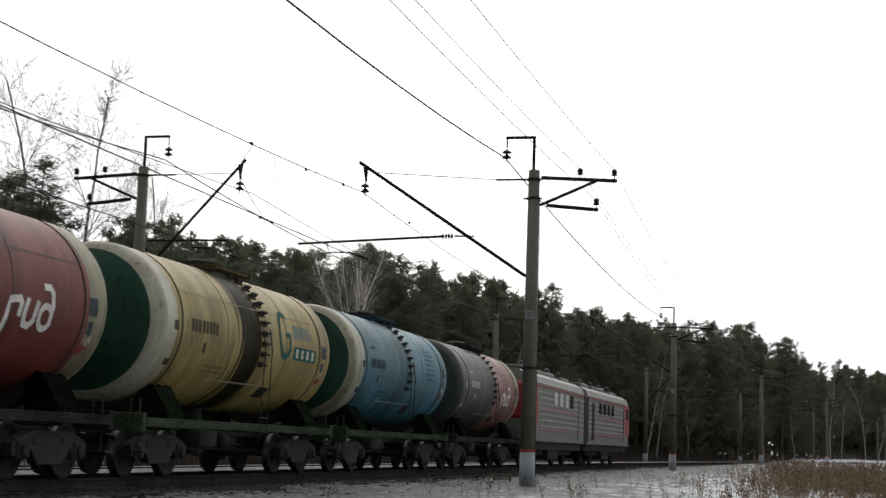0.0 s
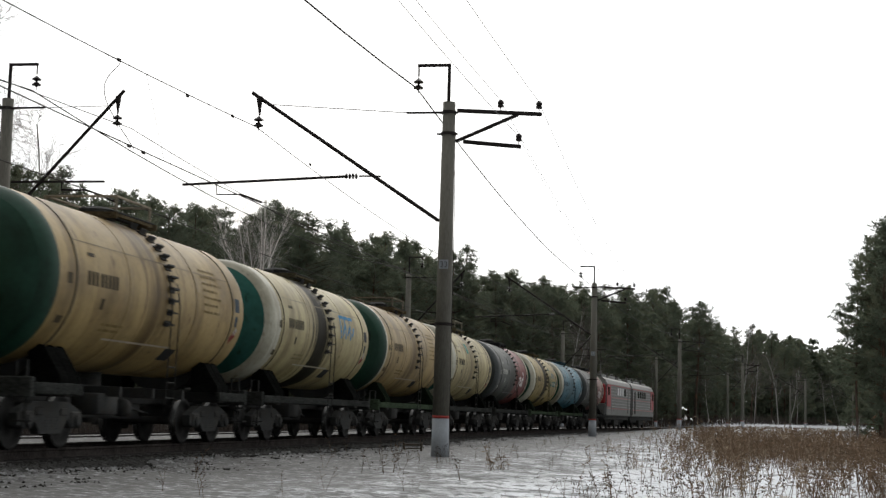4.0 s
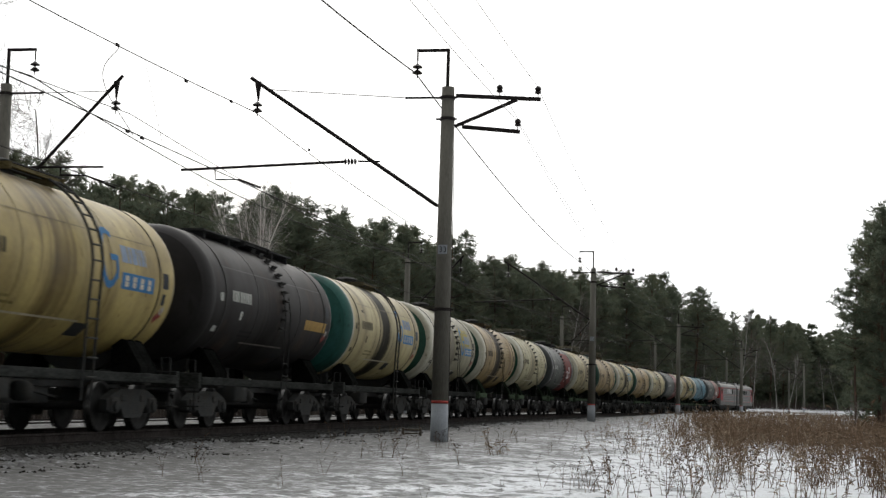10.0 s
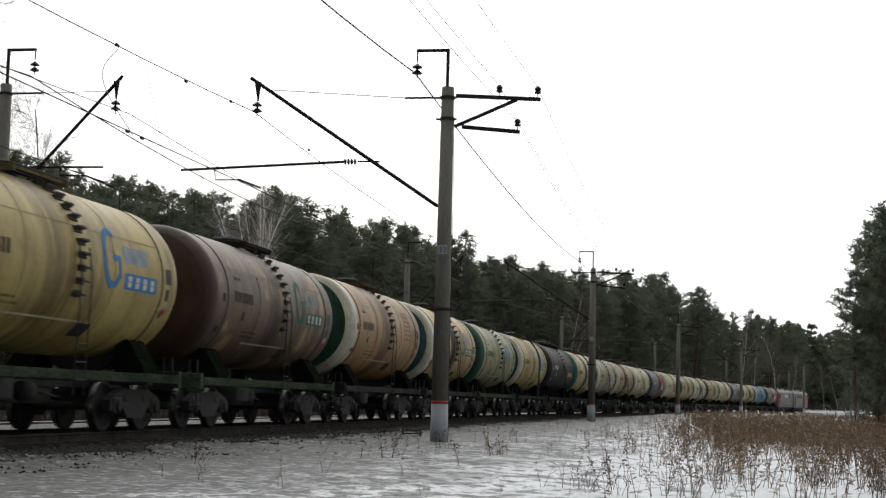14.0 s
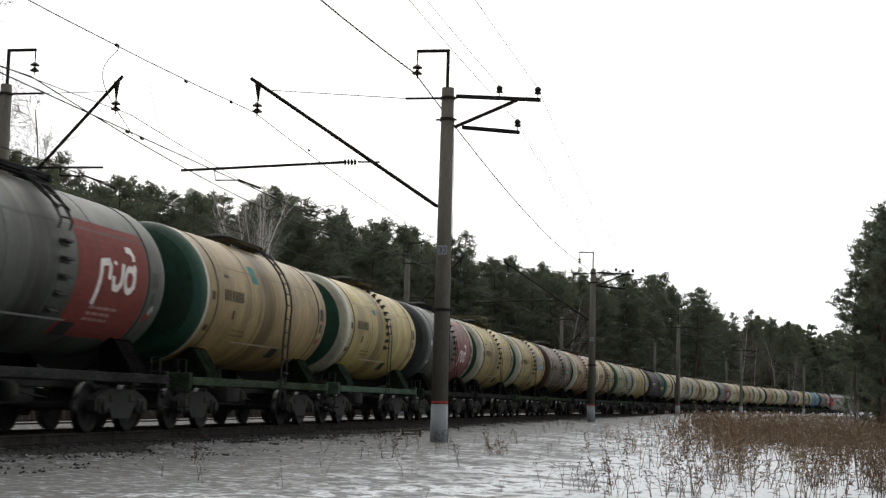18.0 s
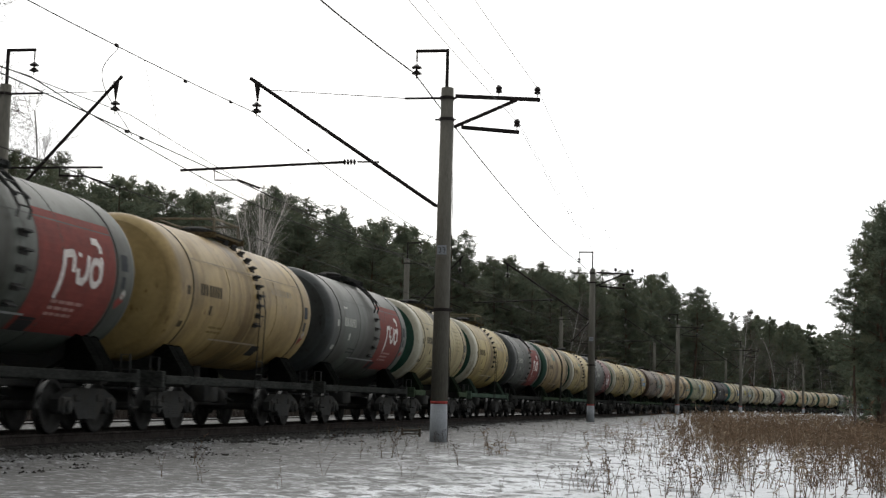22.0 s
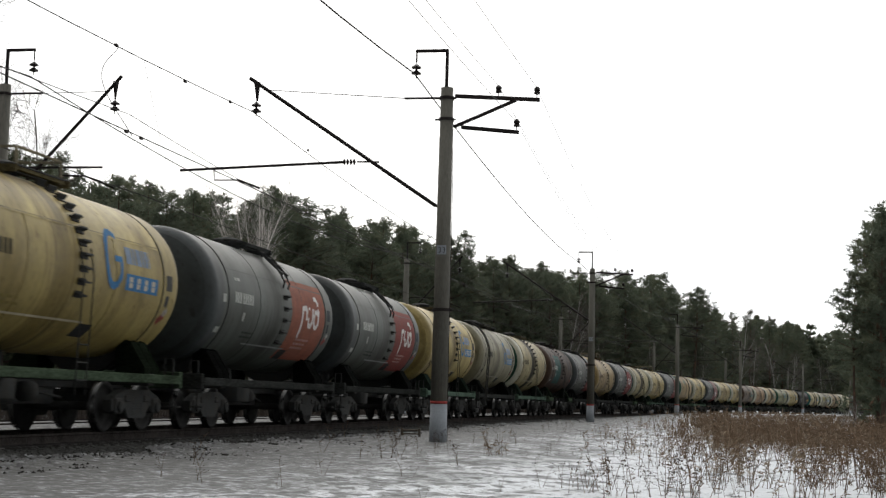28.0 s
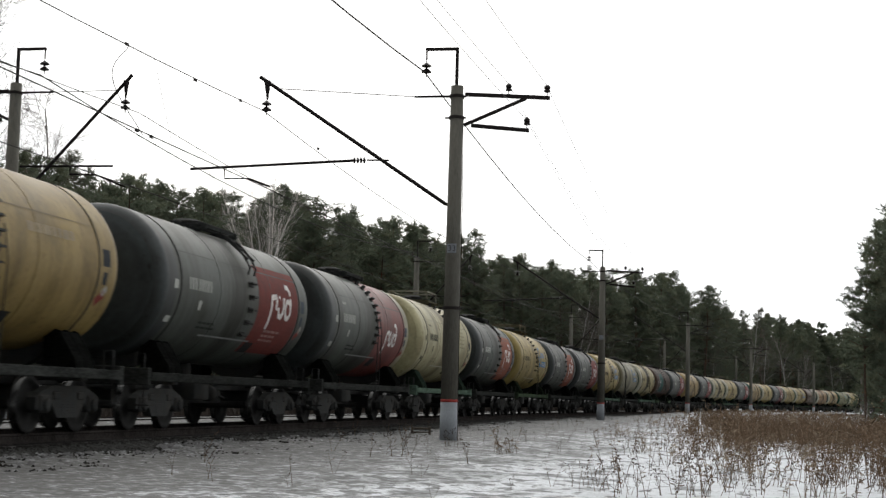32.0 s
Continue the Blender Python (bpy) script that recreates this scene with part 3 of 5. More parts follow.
def railing_bm():
    return path_tube(B(), [(-0.7, -0.85, 0), (0.75, -0.85, 0), (0.75, 0.85, 0), (-0.7, 0.85, 0), (-0.7, -0.84, 0)], 0.026, 6)


def hatch_bm():
    bm = lathe(B(), [(0.33, 1.44), (0.33, 1.66), (0.38, 1.67), (0.38, 1.71), (0.2, 1.77), (0.02, 1.78)], 20, "Z")
    return bm


def coupler_bm(sign):
    bm = box(B(), -0.11, 5.3, 0.93, 0.11, 5.85, 1.15, 0.03)
    box(bm, -0.2, 5.72, 0.86, 0.2, 6.0, 1.22, 0.05)
    if sign < 0:
        for v in bm.verts:
            v.co = Vector((-v.co.x, -v.co.y, v.co.z))
    return bm


def brake_bm():
    bm = lathe(B(), [(0.02, 0.3), (0.17, 0.32), (0.18, 0.62), (0.12, 0.68), (0.03, 0.7)], 14, "Y", (0.5, 0, 0.72))
    lathe(bm, [(0.02, -1.3), (0.15, -1.25), (0.15, -0.55), (0.02, -0.5)], 14, "Y", (-0.55, 0, 0.74))
    box(bm, -0.2, -2.3, 0.5, 0.2, 2.2, 0.85, 0.04)
    box(bm, -1.15, 0.9, 0.55, -0.5, 1.9, 0.98, 0.04)
    box(bm, 0.55, -2.0, 0.58, 1.1, -1.1, 0.98, 0.04)
    lathe(bm, [(0.16, 0.42), (0.2, 0.5), (0.24, 0.62), (0.24, 1.4)], 12, "Z")
    tube(bm, (0.5, 0.9, 0.72), (0.1, 2.9, 0.6), 0.025, n=6)
    tube(bm, (-0.2, -2.9, 0.6), (0.3, 0.2, 0.68), 0.025, n=6)
    return bm


def corner_step_bm():
    bm = path_tube(B(), [(1.3, 0, 0.45), (1.3, 0, 1.45), (1.12, 0, 1.45), (1.12, 0, 1.1)], 0.02, 5)
    for z in (0.48, 0.78):
        box(bm, 1.14, -0.12, z - 0.015, 1.46, 0.12, z + 0.015)
    return bm


CREAM, YELLOW, TAN, ORANGE = (0.375, 0.322, 0.162), (0.36, 0.283, 0.10), (0.32, 0.232, 0.095), (0.30, 0.182, 0.075)
LIGHT, OLIVE, GREYWHITE, BLACK = (0.43, 0.40, 0.24), (0.225, 0.232, 0.118), (0.262, 0.248, 0.162), (0.019, 0.0175, 0.0175)
BROWN, RUST, SLATE, GREY = (0.10, 0.066, 0.036), (0.056, 0.031, 0.018), (0.046, 0.054, 0.055), (0.068, 0.078, 0.068)
BLUE, RED, GREEN, TEAL = (0.045, 0.175, 0.245), (0.160, 0.038, 0.031), (0.015, 0.059, 0.039), (0.020, 0.096, 0.080)
TEALBLUE, WHITE, INK, SIGNBLUE = (0.022, 0.062, 0.078), (0.44, 0.435, 0.35), (0.018, 0.018, 0.02), (0.045, 0.15, 0.30)
MUSTARD = (0.28, 0.20, 0.07)
FR_DARK, FR_GREEN, FR_BLUE = (0.034, 0.036, 0.034), (0.048, 0.066, 0.044), (0.075, 0.11, 0.085)


def decal(name, bm, car, color, label=""):
    ob = part(name, bm, DECAL, car, label, pose(0, 0, TANK_Z), color=color)
    if "bars" in name or "stencil" in name or "caption" in name or "lettering" in name or "emblem" in name:
        ob["kind"] = "stuff"
    return ob


def mark_flame(bm, u, v, k=1.0):
    stroke(bm, [(u + a * k, v + b * k) for a, b in arc(0.42, 0.0, 0.36, 60, 320, 12, 0.5)], 0.13 * k)
    stroke(bm, [(u + 0.72 * k, v - 0.33 * k), (u + 0.72 * k, v), (u + 0.45 * k, v)], 0.11 * k)
    return bm


def mark_strokes(bm, u, v, k=1.0):
    """Three joined slanting strokes: a stem with a hook, an open bow, and a round bowl with a curled top."""
    for pts, w in (([(0.02, -0.46), (0.08, -0.1), (0.12, 0.2), (0.40, 0.24), (0.46, 0.16), (0.44, -0.02)], 0.12),
                   ([(0.66, 0.24), (0.60, -0.02), (0.64, -0.16), (0.80, -0.18), (0.92, -0.08), (0.98, 0.22)], 0.115),
                   (arc(1.26, 0.0, 0.19, 20, 330, 14, 0.19), 0.11), ([(1.44, -0.1), (1.47, 0.18), (1.44, 0.40), (1.34, 0.50), (1.16, 0.50)], 0.115)):
        stroke(bm, [(u + a * k, v + b * k) for a, b in pts], w * k)
    return bm


def add_marks(car, code, spec):
    light = (0.36, 0.37, 0.34)
    ink = light if spec["body"] in (GREY, SLATE, BLACK, RUST) else tuple(0.012 + 0.13 * c for c in spec["body"])
    if code["num"]:
        k = code["num"]
        decal("number_stencil", number_bars(-3.62, -0.08, 8, 0.24, 0.115, 0.05), car, ink)
        decal("small_stencil", patch(B(), -2.95, -0.47, -2.80, -0.27), car, ink)
        decal("end_stencil", patch(patch(B(), -4.42, -0.12, -4.22, 0.06), -4.45, -0.82, -4.2, -0.68), car, ink)
        if k % 3:
            decal("load_stencil", text_bars(-3.55, 0.42, 1, 0.45, 0.07, 0.05, k), car, ink)
    for m in code["marks"]:
        if m == "rail_ring":
            decal("white_emblem", mark_strokes(B(), 1.6, -0.34, 0.95), car, (0.62, 0.6, 0.58))
        elif m == "rail_big":
            decal("red_panel", patch(B(), 0.62, -1.6, 4.02, 1.15, 0.004), car, RED, "large faded red panel")
        elif m == "rail_panel":
            decal("red_panel", patch(B(), 0.85, -1.35, 3.95, 0.85, 0.004), car, spec.get("panel", RED), "faded red square panel")
            decal("white_emblem", mark_strokes(B(), 1.7, -0.1, 1.1), car, (0.62, 0.58, 0.55))
            decal("panel_stencil", text_bars(1.7, -0.72, 3, 1.4, 0.06, 0.06, 5), car, (0.30, 0.17, 0.15))
        elif m.startswith("flame"):
            tint = TEAL if m.endswith("green") else SIGNBLUE
            bm = mark_flame(B(), 1.25, 0.25)
            patch(bm, 2.2, -0.28, 3.75, 0.02)
            decal("blue_emblem", bm, car, tint)
            decal("emblem_caption", text_bars(2.2, 0.2, 1, 1.5, 0.32, 0.05, 8), car, tuple(0.5 * c + 0.18 for c in tint))
            bm = B()
            for i in range(4):
                patch(bm, 2.36 + 0.36 * i, -0.23, 2.52 + 0.36 * i, -0.03, 0.009)
            decal("emblem_window", bm, car, (0.5, 0.48, 0.4))
        elif m == "bank":
            bm = B()
            for i, (a, b) in enumerate(((0.0, 0.42), (0.52, 0.95), (1.05, 1.45))):
                stroke(bm, [(1.5 + a, -0.05), (1.5 + a, 0.55), (1.5 + b, 0.55)], 0.10)
                stroke(bm, [(1.5 + (a + b) / 2, 0.05), (1.5 + b, 0.28)], 0.10)
            decal("blue_emblem", bm, car, (0.05, 0.2, 0.36))
        elif m == "patch_teal":
            decal("repainted_panel", patch(B(), -3.1, -0.95, -0.75, 0.85, 0.004), car, (0.018, 0.065, 0.058), "teal repainted panel on the rust")
        elif m == "green_square":
            decal("green_square", patch(B(), -1.5, 0.45, -1.05, 0.9, 0.004), car, (0.03, 0.17, 0.14))
        elif m == "yellow_strip":
            decal("yellow_strip", patch(B(), 2.3, -0.42, 4.3, -0.16, 0.004), car, (0.35, 0.22, 0.06))
        elif m == "yellow_stain":
            decal("yellow_repaint", patch(B(), -2.85, -0.15, -1.2, 0.55, 0.004), car, (0.25, 0.215, 0.07), "yellow repainted patch")
            decal("yellow_repaint", patch(B(), 1.1, 0.1, 3.2, 0.8, 0.004), car, (0.25, 0.215, 0.07), "yellow repainted patch")
        elif m == "caption":
            decal("faded_caption", text_bars(1.4, 0.3, 1, 2.3, 0.16, 0.06, 14), car, (0.33, 0.27, 0.18))
    if spec["body"] not in (GREY, BLACK, RUST) and not spec["marks"]:
        decal("stencil_text", text_bars(2.2, 0.75, 7, 1.2, 0.05, 0.10, 30 + code["num"]), car, tuple(0.55 * c for c in spec["body"]))
    decal("lower_stencil", text_bars(-2.6, -0.75, 2, 1.1, 0.05, 0.06, 50 + code["num"]), car, tuple(0.5 * c for c in spec["body"]))
    decal("dark_placard", patch(B(), 1.0, -1.36, 1.6, -1.04), car, (0.02, 0.02, 0.02))
    rng = random.Random(400 + code["num"])
    low = rng.uniform(-0.1, 0.15)
    decal("route_plate", patch(patch(B(), 4.2, low - 0.1, 4.5, low + 0.2), 4.25, low - 0.42, 4.42, low - 0.2), car, rng.choice(((0.03, 0.035, 0.04), (0.045, 0.06, 0.075), (0.05, 0.05, 0.045))))
    decal("hazard_sign", stroke(B(), [(4.22, low - 0.72), (4.40, low - 0.60)], 0.17, 0.008), car, (0.22, 0.05, 0.042), "small faded red hazard sign")
    decal("hazard_card", stroke(B(), [(4.36, low - 0.56), (4.46, low - 0.49)], 0.13, 0.008), car, (0.36, 0.35, 0.32))
    decal("foot_rail", stroke(B(), [(-2.35, -0.98), (0.95, -0.98)], 0.04, 0.06), car, tuple(0.2 + 0.6 * c for c in spec["body"]) if spec["body"] not in (BLACK, RUST) else (0.1, 0.09, 0.08))


def tank_wagon(index, spec):
    car = thing("tank_wagon", spec["label"], "tank wagon", group="the wagons of the train")
    up = pose(0, 0, TANK_Z)
    rear = -CYL + spec["ring_w"]
    front = CYL if not spec["front"] else 0.55
    flaked = spec["body"] in (BROWN, ORANGE)
    mat = TANK_FLAKED if flaked else TANK_DULL if spec["body"] in (BLACK, RUST) else TANK_SPILT if spec["spill"] else TANK
    key = "%s|%.2f|%.2f|%s" % ("shell", rear, front, mat.name)
    shell = part("tank_shell", shared(key, lambda: shell_mesh(rear, front), mat, True), mat, car, at=up, color=spec["body"])
    # the upper shell plate, at 1.18 times the body colour
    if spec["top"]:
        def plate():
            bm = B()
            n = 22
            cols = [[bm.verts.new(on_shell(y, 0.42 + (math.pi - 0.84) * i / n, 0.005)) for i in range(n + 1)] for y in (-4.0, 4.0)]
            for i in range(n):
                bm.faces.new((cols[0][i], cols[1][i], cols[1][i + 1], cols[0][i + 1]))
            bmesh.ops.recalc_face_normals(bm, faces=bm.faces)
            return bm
        part("top_plate", shared("top_plate|" + mat.name, plate, mat, True), mat, car, "lighter upper shell plate", up, color=tuple(1.18 * c for c in spec["body"]))
    if spec["ring_w"]:
        part("end_band", shared("ring|%.2f" % rear, lambda: shell_mesh(-CYL, rear), TANK, True), TANK, car, spec["ring_label"], up, color=spec["ring"])
    if spec["front"]:
        part("red_band", shared("front_band", lambda: shell_mesh(0.55, CYL - 0.5), TANK, True), TANK, car, "faded red band round the tank", up, color=spec["front"])
        part("end_band", shared("front_end", lambda: shell_mesh(CYL - 0.5, CYL), TANK, True), TANK, car, at=up, color=GREYWHITE)
    part("tank_end", shared("cap_rear", lambda: head_mesh(-1, True), TANK, True), TANK, car, spec["head_label"], up, color=spec["head"])
    part("end_rim", shared("rim_rear", lambda: head_mesh(-1, False), TANK, True), TANK, car, at=up, color=spec["rim"])
    part("tank_end", shared("cap_front", lambda: head_mesh(1, True), TANK, True), TANK, car, at=up, color=spec["tip"])
    part("end_rim", shared("rim_front", lambda: head_mesh(1, False), TANK, True), TANK, car, at=up, color=spec["tip"])
    for y in (-4.05, 4.05):
        part("strap", shared("strap|%.2f" % y, lambda: ring_mesh(y, 0.045), DARK_STEEL), DARK_STEEL, car, at=up)
    for y in (-1.75, 1.75):
        part("weld_seam", shared("seam|%.2f" % y, lambda: ring_mesh(y, 0.022, TANK_R + 0.006), TANK), TANK, car, at=up, color=tuple(0.7 * c for c in spec["body"]))
    part("weld_line", shared("weld_line", lambda: patch(B(), -4.0, 0.66, 4.0, 0.685, 0.005), TANK), TANK, car, at=up, color=tuple(0.6 * c for c in spec["body"]))
    add_ladder(car, spec["ladder"], -4.3 if spec["walkway"] and spec["ladder"] == "rails" else 0.75 if spec["ladder"] == "rails" else 0.32)
    deck = part("platform", shared("platform", platform_bm, FRAME_STEEL), FRAME_STEEL, car, at=pose(0, 0, TANK_Z - 0.03), color=tuple(0.03 + 0.22 * c for c in spec["body"]))
    for i in (0, 1, 2, 6, 7, 8):
        part("slat", shared("slat", lambda: box(B(), 0, -1.05, 1.56, 0.15, 1.05, 1.585), DARK_STEEL), DARK_STEEL, deck, at=pose(-0.95 + i * 0.2, 0, 0))
    if spec["walkway"]:
        def boards():
            bm = box(B(), 0.15, -3.6, 1.50, 0.75, 3.2, 1.54)
            for y in (-3.4, -1.7, 1.7, 3.0):
                box(bm, 0.2, y - 0.03, 1.2, 0.7, y + 0.03, 1.5)
            return bm
        part("walkway", shared("walkway", boards, DARK_STEEL), DARK_STEEL, car, at=up)
    if spec["rail"]:
        tint = tuple(0.10 + 0.3 * c for c in spec["body"])
        for z in (1.88,):
            hoop = part("railing", shared("railing", railing_bm, FRAME_STEEL), FRAME_STEEL, car, at=pose(0, 0, TANK_Z - 0.03 + z), color=tint)
        for x, y in ((-0.7, -0.85), (0.75, -0.85), (0.75, 0.85), (-0.7, 0.85)):
            part("post", shared("post", lambda: tube(B(), (0, 0, -0.4), (0, 0, 0.02), 0.03, n=6), FRAME_STEEL), FRAME_STEEL, hoop, at=pose(x, y, 0), color=tint)
    part("hatch", shared("hatch", hatch_bm, DARK_STEEL), DARK_STEEL, car, at=pose(0, 0, TANK_Z - 0.02))
    for y in (-0.62, 0.62):
        part("valve", shared("valve", lambda: lathe(B(), [(0.08, 1.44), (0.08, 1.6), (0.11, 1.61), (0.11, 1.66), (0.03, 1.7)], 10, "Z"), DARK_STEEL), DARK_STEEL, car, at=pose(0, y, TANK_Z - 0.02))
    part("centre_sill", shared("sill", underframe_bm, DARK_STEEL), DARK_STEEL, car)
    for y in (-3.9, 3.9):
        part("saddle", shared("saddle", saddle_bm, DARK_STEEL), DARK_STEEL, car, at=pose(0, y, TANK_Z))
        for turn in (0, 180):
            # frame colour cut to 0.24: shade below the tank put into the wings' colour
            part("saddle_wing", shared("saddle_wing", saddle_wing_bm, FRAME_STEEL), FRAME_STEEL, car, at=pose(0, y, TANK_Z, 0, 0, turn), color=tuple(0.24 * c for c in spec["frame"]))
    for x in (-1.42, 1.42):
        if spec["short"]:
            for y in (-4.4, 4.4):
                part("side_beam", shared("side_beam_short", lambda: box(B(), -0.05, -0.9, 0.91, 0.05, 0.9, 1.10, 0.012), FRAME_STEEL), FRAME_STEEL, car, at=pose(x, y, 0), color=spec["frame"])
            continue
        part("side_beam", shared("side_beam", lambda: box(B(), -0.05, -5.3, 0.93, 0.05, 5.3, 1.10, 0.012), FRAME_STEEL), FRAME_STEEL, car, at=pose(x, 0, 0), color=spec["frame"])
    for y in (-5.36, 5.36):
        part("end_beam", shared("end_beam", lambda: box(B(), -1.45, -0.08, 0.85, 1.45, 0.08, 1.18, 0.015), FRAME_STEEL), FRAME_STEEL, car, at=pose(0, y, 0), color=spec["frame"])
    part("coupler", shared("coupler_rear", lambda: coupler_bm(-1), DARK_STEEL), DARK_STEEL, car)
    part("coupler", shared("coupler_front", lambda: coupler_bm(1), DARK_STEEL), DARK_STEEL, car)
    part("brake_gear", shared("brake_gear", brake_bm, DARK_STEEL, True), DARK_STEEL, car)
    for y in (-5.28, 5.28):
        for turn in (0, 180):
            part("corner_step", shared("corner_step", corner_step_bm, DARK_STEEL), DARK_STEEL, car, at=pose(0, y, 0, 0, 0, turn))
    add_bogie(car, -3.925)
    add_bogie(car, 3.925)
    add_marks(car, {"num": index, "marks": spec["marks"]}, spec)
    return car


NAMES = {MUSTARD: "mustard-yellow", CREAM: "cream", YELLOW: "dull yellow", TAN: "tan", ORANGE: "orange-tan", LIGHT: "pale cream", OLIVE: "olive-green", GREYWHITE: "grey-white", BLACK: "black",
         BROWN: "brown", RUST: "rust-brown", SLATE: "slate", GREY: "grey", BLUE: "light blue", GREEN: "dark green", TEAL: "teal", TEALBLUE: "blue-green", WHITE: "white", RED: "red"}


MARK_WORDS = {"flame": "blue emblem", "flame_green": "green emblem", "bank": "blue lettering", "yellow_strip": "yellow strip", "patch_teal": "teal patch"}


def spec(body, head=None, ring=None, marks=(), spill=False, frame=FR_DARK, ladder="steps", rail=False, front=None, tip=None, ring_w=0.45, panel=RED, walkway=False, top=False, short=False, slim=False):
    head = head or body
    words = "%s%s tank wagon" % ("oil-stained " if spill else "grimy ", NAMES[body])
    if head != body:
        words += ", %s end" % NAMES[head]
    if ring and ring != head:
        words += ", %s ring" % NAMES[ring]
    words += ", red band" if front else ", red panel" if "rail_panel" in marks or "rail_big" in marks else ""
    words += ", %s" % MARK_WORDS[marks[-1]] if marks and marks[-1] in MARK_WORDS else ""
    return dict(body=body, head=head, ring=ring or body, ring_w=0.14 if slim else ring_w if ring else 0.0, marks=marks, spill=spill, frame=frame, ladder=ladder, rail=rail, front=front,
                tip=tip or body, label=words, panel=panel, walkway=walkway, top=top, short=short, rim=(head if slim or not ring else ring),
                ring_label="%s painted end ring" % NAMES[ring] if ring else "", head_label="%s dished tank end" % NAMES[head] if head != body else "")


def grey_ring(band=RED, **k):
    return spec(GREY, SLATE, SLATE, marks=("rail_ring",), front=band, tip=GREYWHITE, **k)


def grey_big(**k):
    return spec(GREY, SLATE, SLATE, marks=("rail_big", "rail_ring"), tip=GREYWHITE, **k)


def grey_panel(panel=RED, **k):
    return spec(GREY, SLATE, SLATE, marks=("rail_panel",), ladder="short", panel=panel, **k)


FADED = (0.23, 0.08, 0.05)
TRAIN = [
    grey_ring((0.24, 0.105, 0.085)), spec(BLUE, GREEN, WHITE, frame=FR_GREEN), spec(YELLOW, GREEN, WHITE, ("flame_green",), True, FR_GREEN), grey_ring(),
    spec(CREAM, TEAL, WHITE, ("green_square",), rail=True), spec(TAN, GREEN, WHITE, frame=FR_GREEN, rail=True, slim=True), spec(CREAM, TEAL, WHITE, ("bank",), True),
    spec(TAN, GREEN, None, rail=True, short=True), spec(CREAM, WHITE, None, rail=True, frame=FR_GREEN), grey_big(frame=FR_GREEN, short=True),
    spec(LIGHT, GREEN, WHITE, rail=True, frame=FR_GREEN, short=True), spec(TAN, GREEN, WHITE, (), True, FR_GREEN, short=True), spec(GREYWHITE, GREEN, WHITE, ("yellow_stain", "flame"), False, ring_w=1.0),
    spec(CREAM, TEAL, WHITE, ("flame",), True, ladder="rails", slim=True), spec(BLACK, None, None, ("yellow_strip",), walkway=True), spec(YELLOW, TEALBLUE, WHITE, ("flame",), ladder="rails"),
    spec(OLIVE, GREEN, None, ("bank",), frame=FR_GREEN), spec(TAN, TEALBLUE, WHITE, ("flame_green",), True, top=True), spec(ORANGE, GREEN, WHITE, (), True),
    spec(BROWN, RUST, None, ("flame_green",), frame=FR_GREEN, ring_w=0.8, top=True), spec(YELLOW, TEAL, WHITE, ("flame",), frame=FR_GREEN), spec(YELLOW, GREEN, WHITE, rail=True, top=True),
    grey_ring(), spec(YELLOW, GREEN, WHITE, ("green_square",), frame=FR_BLUE, top=True), spec(TAN, GREEN, WHITE, ("green_square",), ladder="rails", frame=FR_GREEN, slim=True),
    grey_panel(), spec(YELLOW, GREEN, WHITE, ("caption",), frame=FR_BLUE, rail=True, top=True), spec(CREAM, GREEN, WHITE, (), True, FR_GREEN, short=True),
    grey_panel(), spec(TAN, None, None, ("caption",), rail=True, top=True), grey_panel(), spec(RUST, None, None, ("patch_teal",), True, frame=FR_GREEN, short=True),
    spec(CREAM, GREEN, WHITE, ("caption",), True, FR_BLUE), spec(GREYWHITE, None, None, ("flame",), ladder="rails", walkway=True), spec(YELLOW, None, None, ("flame",), frame=FR_BLUE, top=True),
    grey_panel(), grey_panel(FADED), spec(YELLOW, None, None, ("flame",), frame=FR_GREEN, rail=True, top=True), grey_panel(FADED),
    spec(LIGHT, None, None, (), frame=FR_BLUE, rail=True), grey_ring(), grey_panel(), spec(MUSTARD, GREEN, None, ("caption",)),
]
WAGONS = [tank_wagon(i + 1, sp) for i, sp in enumerate(TRAIN)]


def train_at(t):
    """The place along the line of the first wagon's middle."""
    u = t - 16
    return 293.77 + 14.857 * u - 0.02539 * u * u


# ---- the locomotive: two sections ----
LOCO_GREY = shader("grey_loco_paint", (0.14, 0.146, 0.142), 0.6, var=0.15, scale=2, second=(0.12, 0.115, 0.10), cover=0.3)
LOCO_PALE = shader("pale_grey_loco_paint", (0.245, 0.25, 0.24), 0.6, var=0.15, scale=2, second=(0.2, 0.19, 0.17), cover=0.25)
LOCO_RED = shader("red_loco_paint", (0.31, 0.032, 0.036), 0.55, var=0.2, scale=2)
LOCO_STRIPE = shader("faded_pink_stripe", (0.34, 0.15, 0.15), 0.6, var=0.2, scale=3)
LOCO_GLASS = shader("dark_window_glass", (0.02, 0.022, 0.025), 0.08, var=0.1, scale=2)
# pale paint for the handrails; on panes its colour stands in for sky reflection
LOCO_BRIGHT = shader("bright_louvre_paint", (0.5, 0.5, 0.5), 0.5, var=0.1, scale=4)


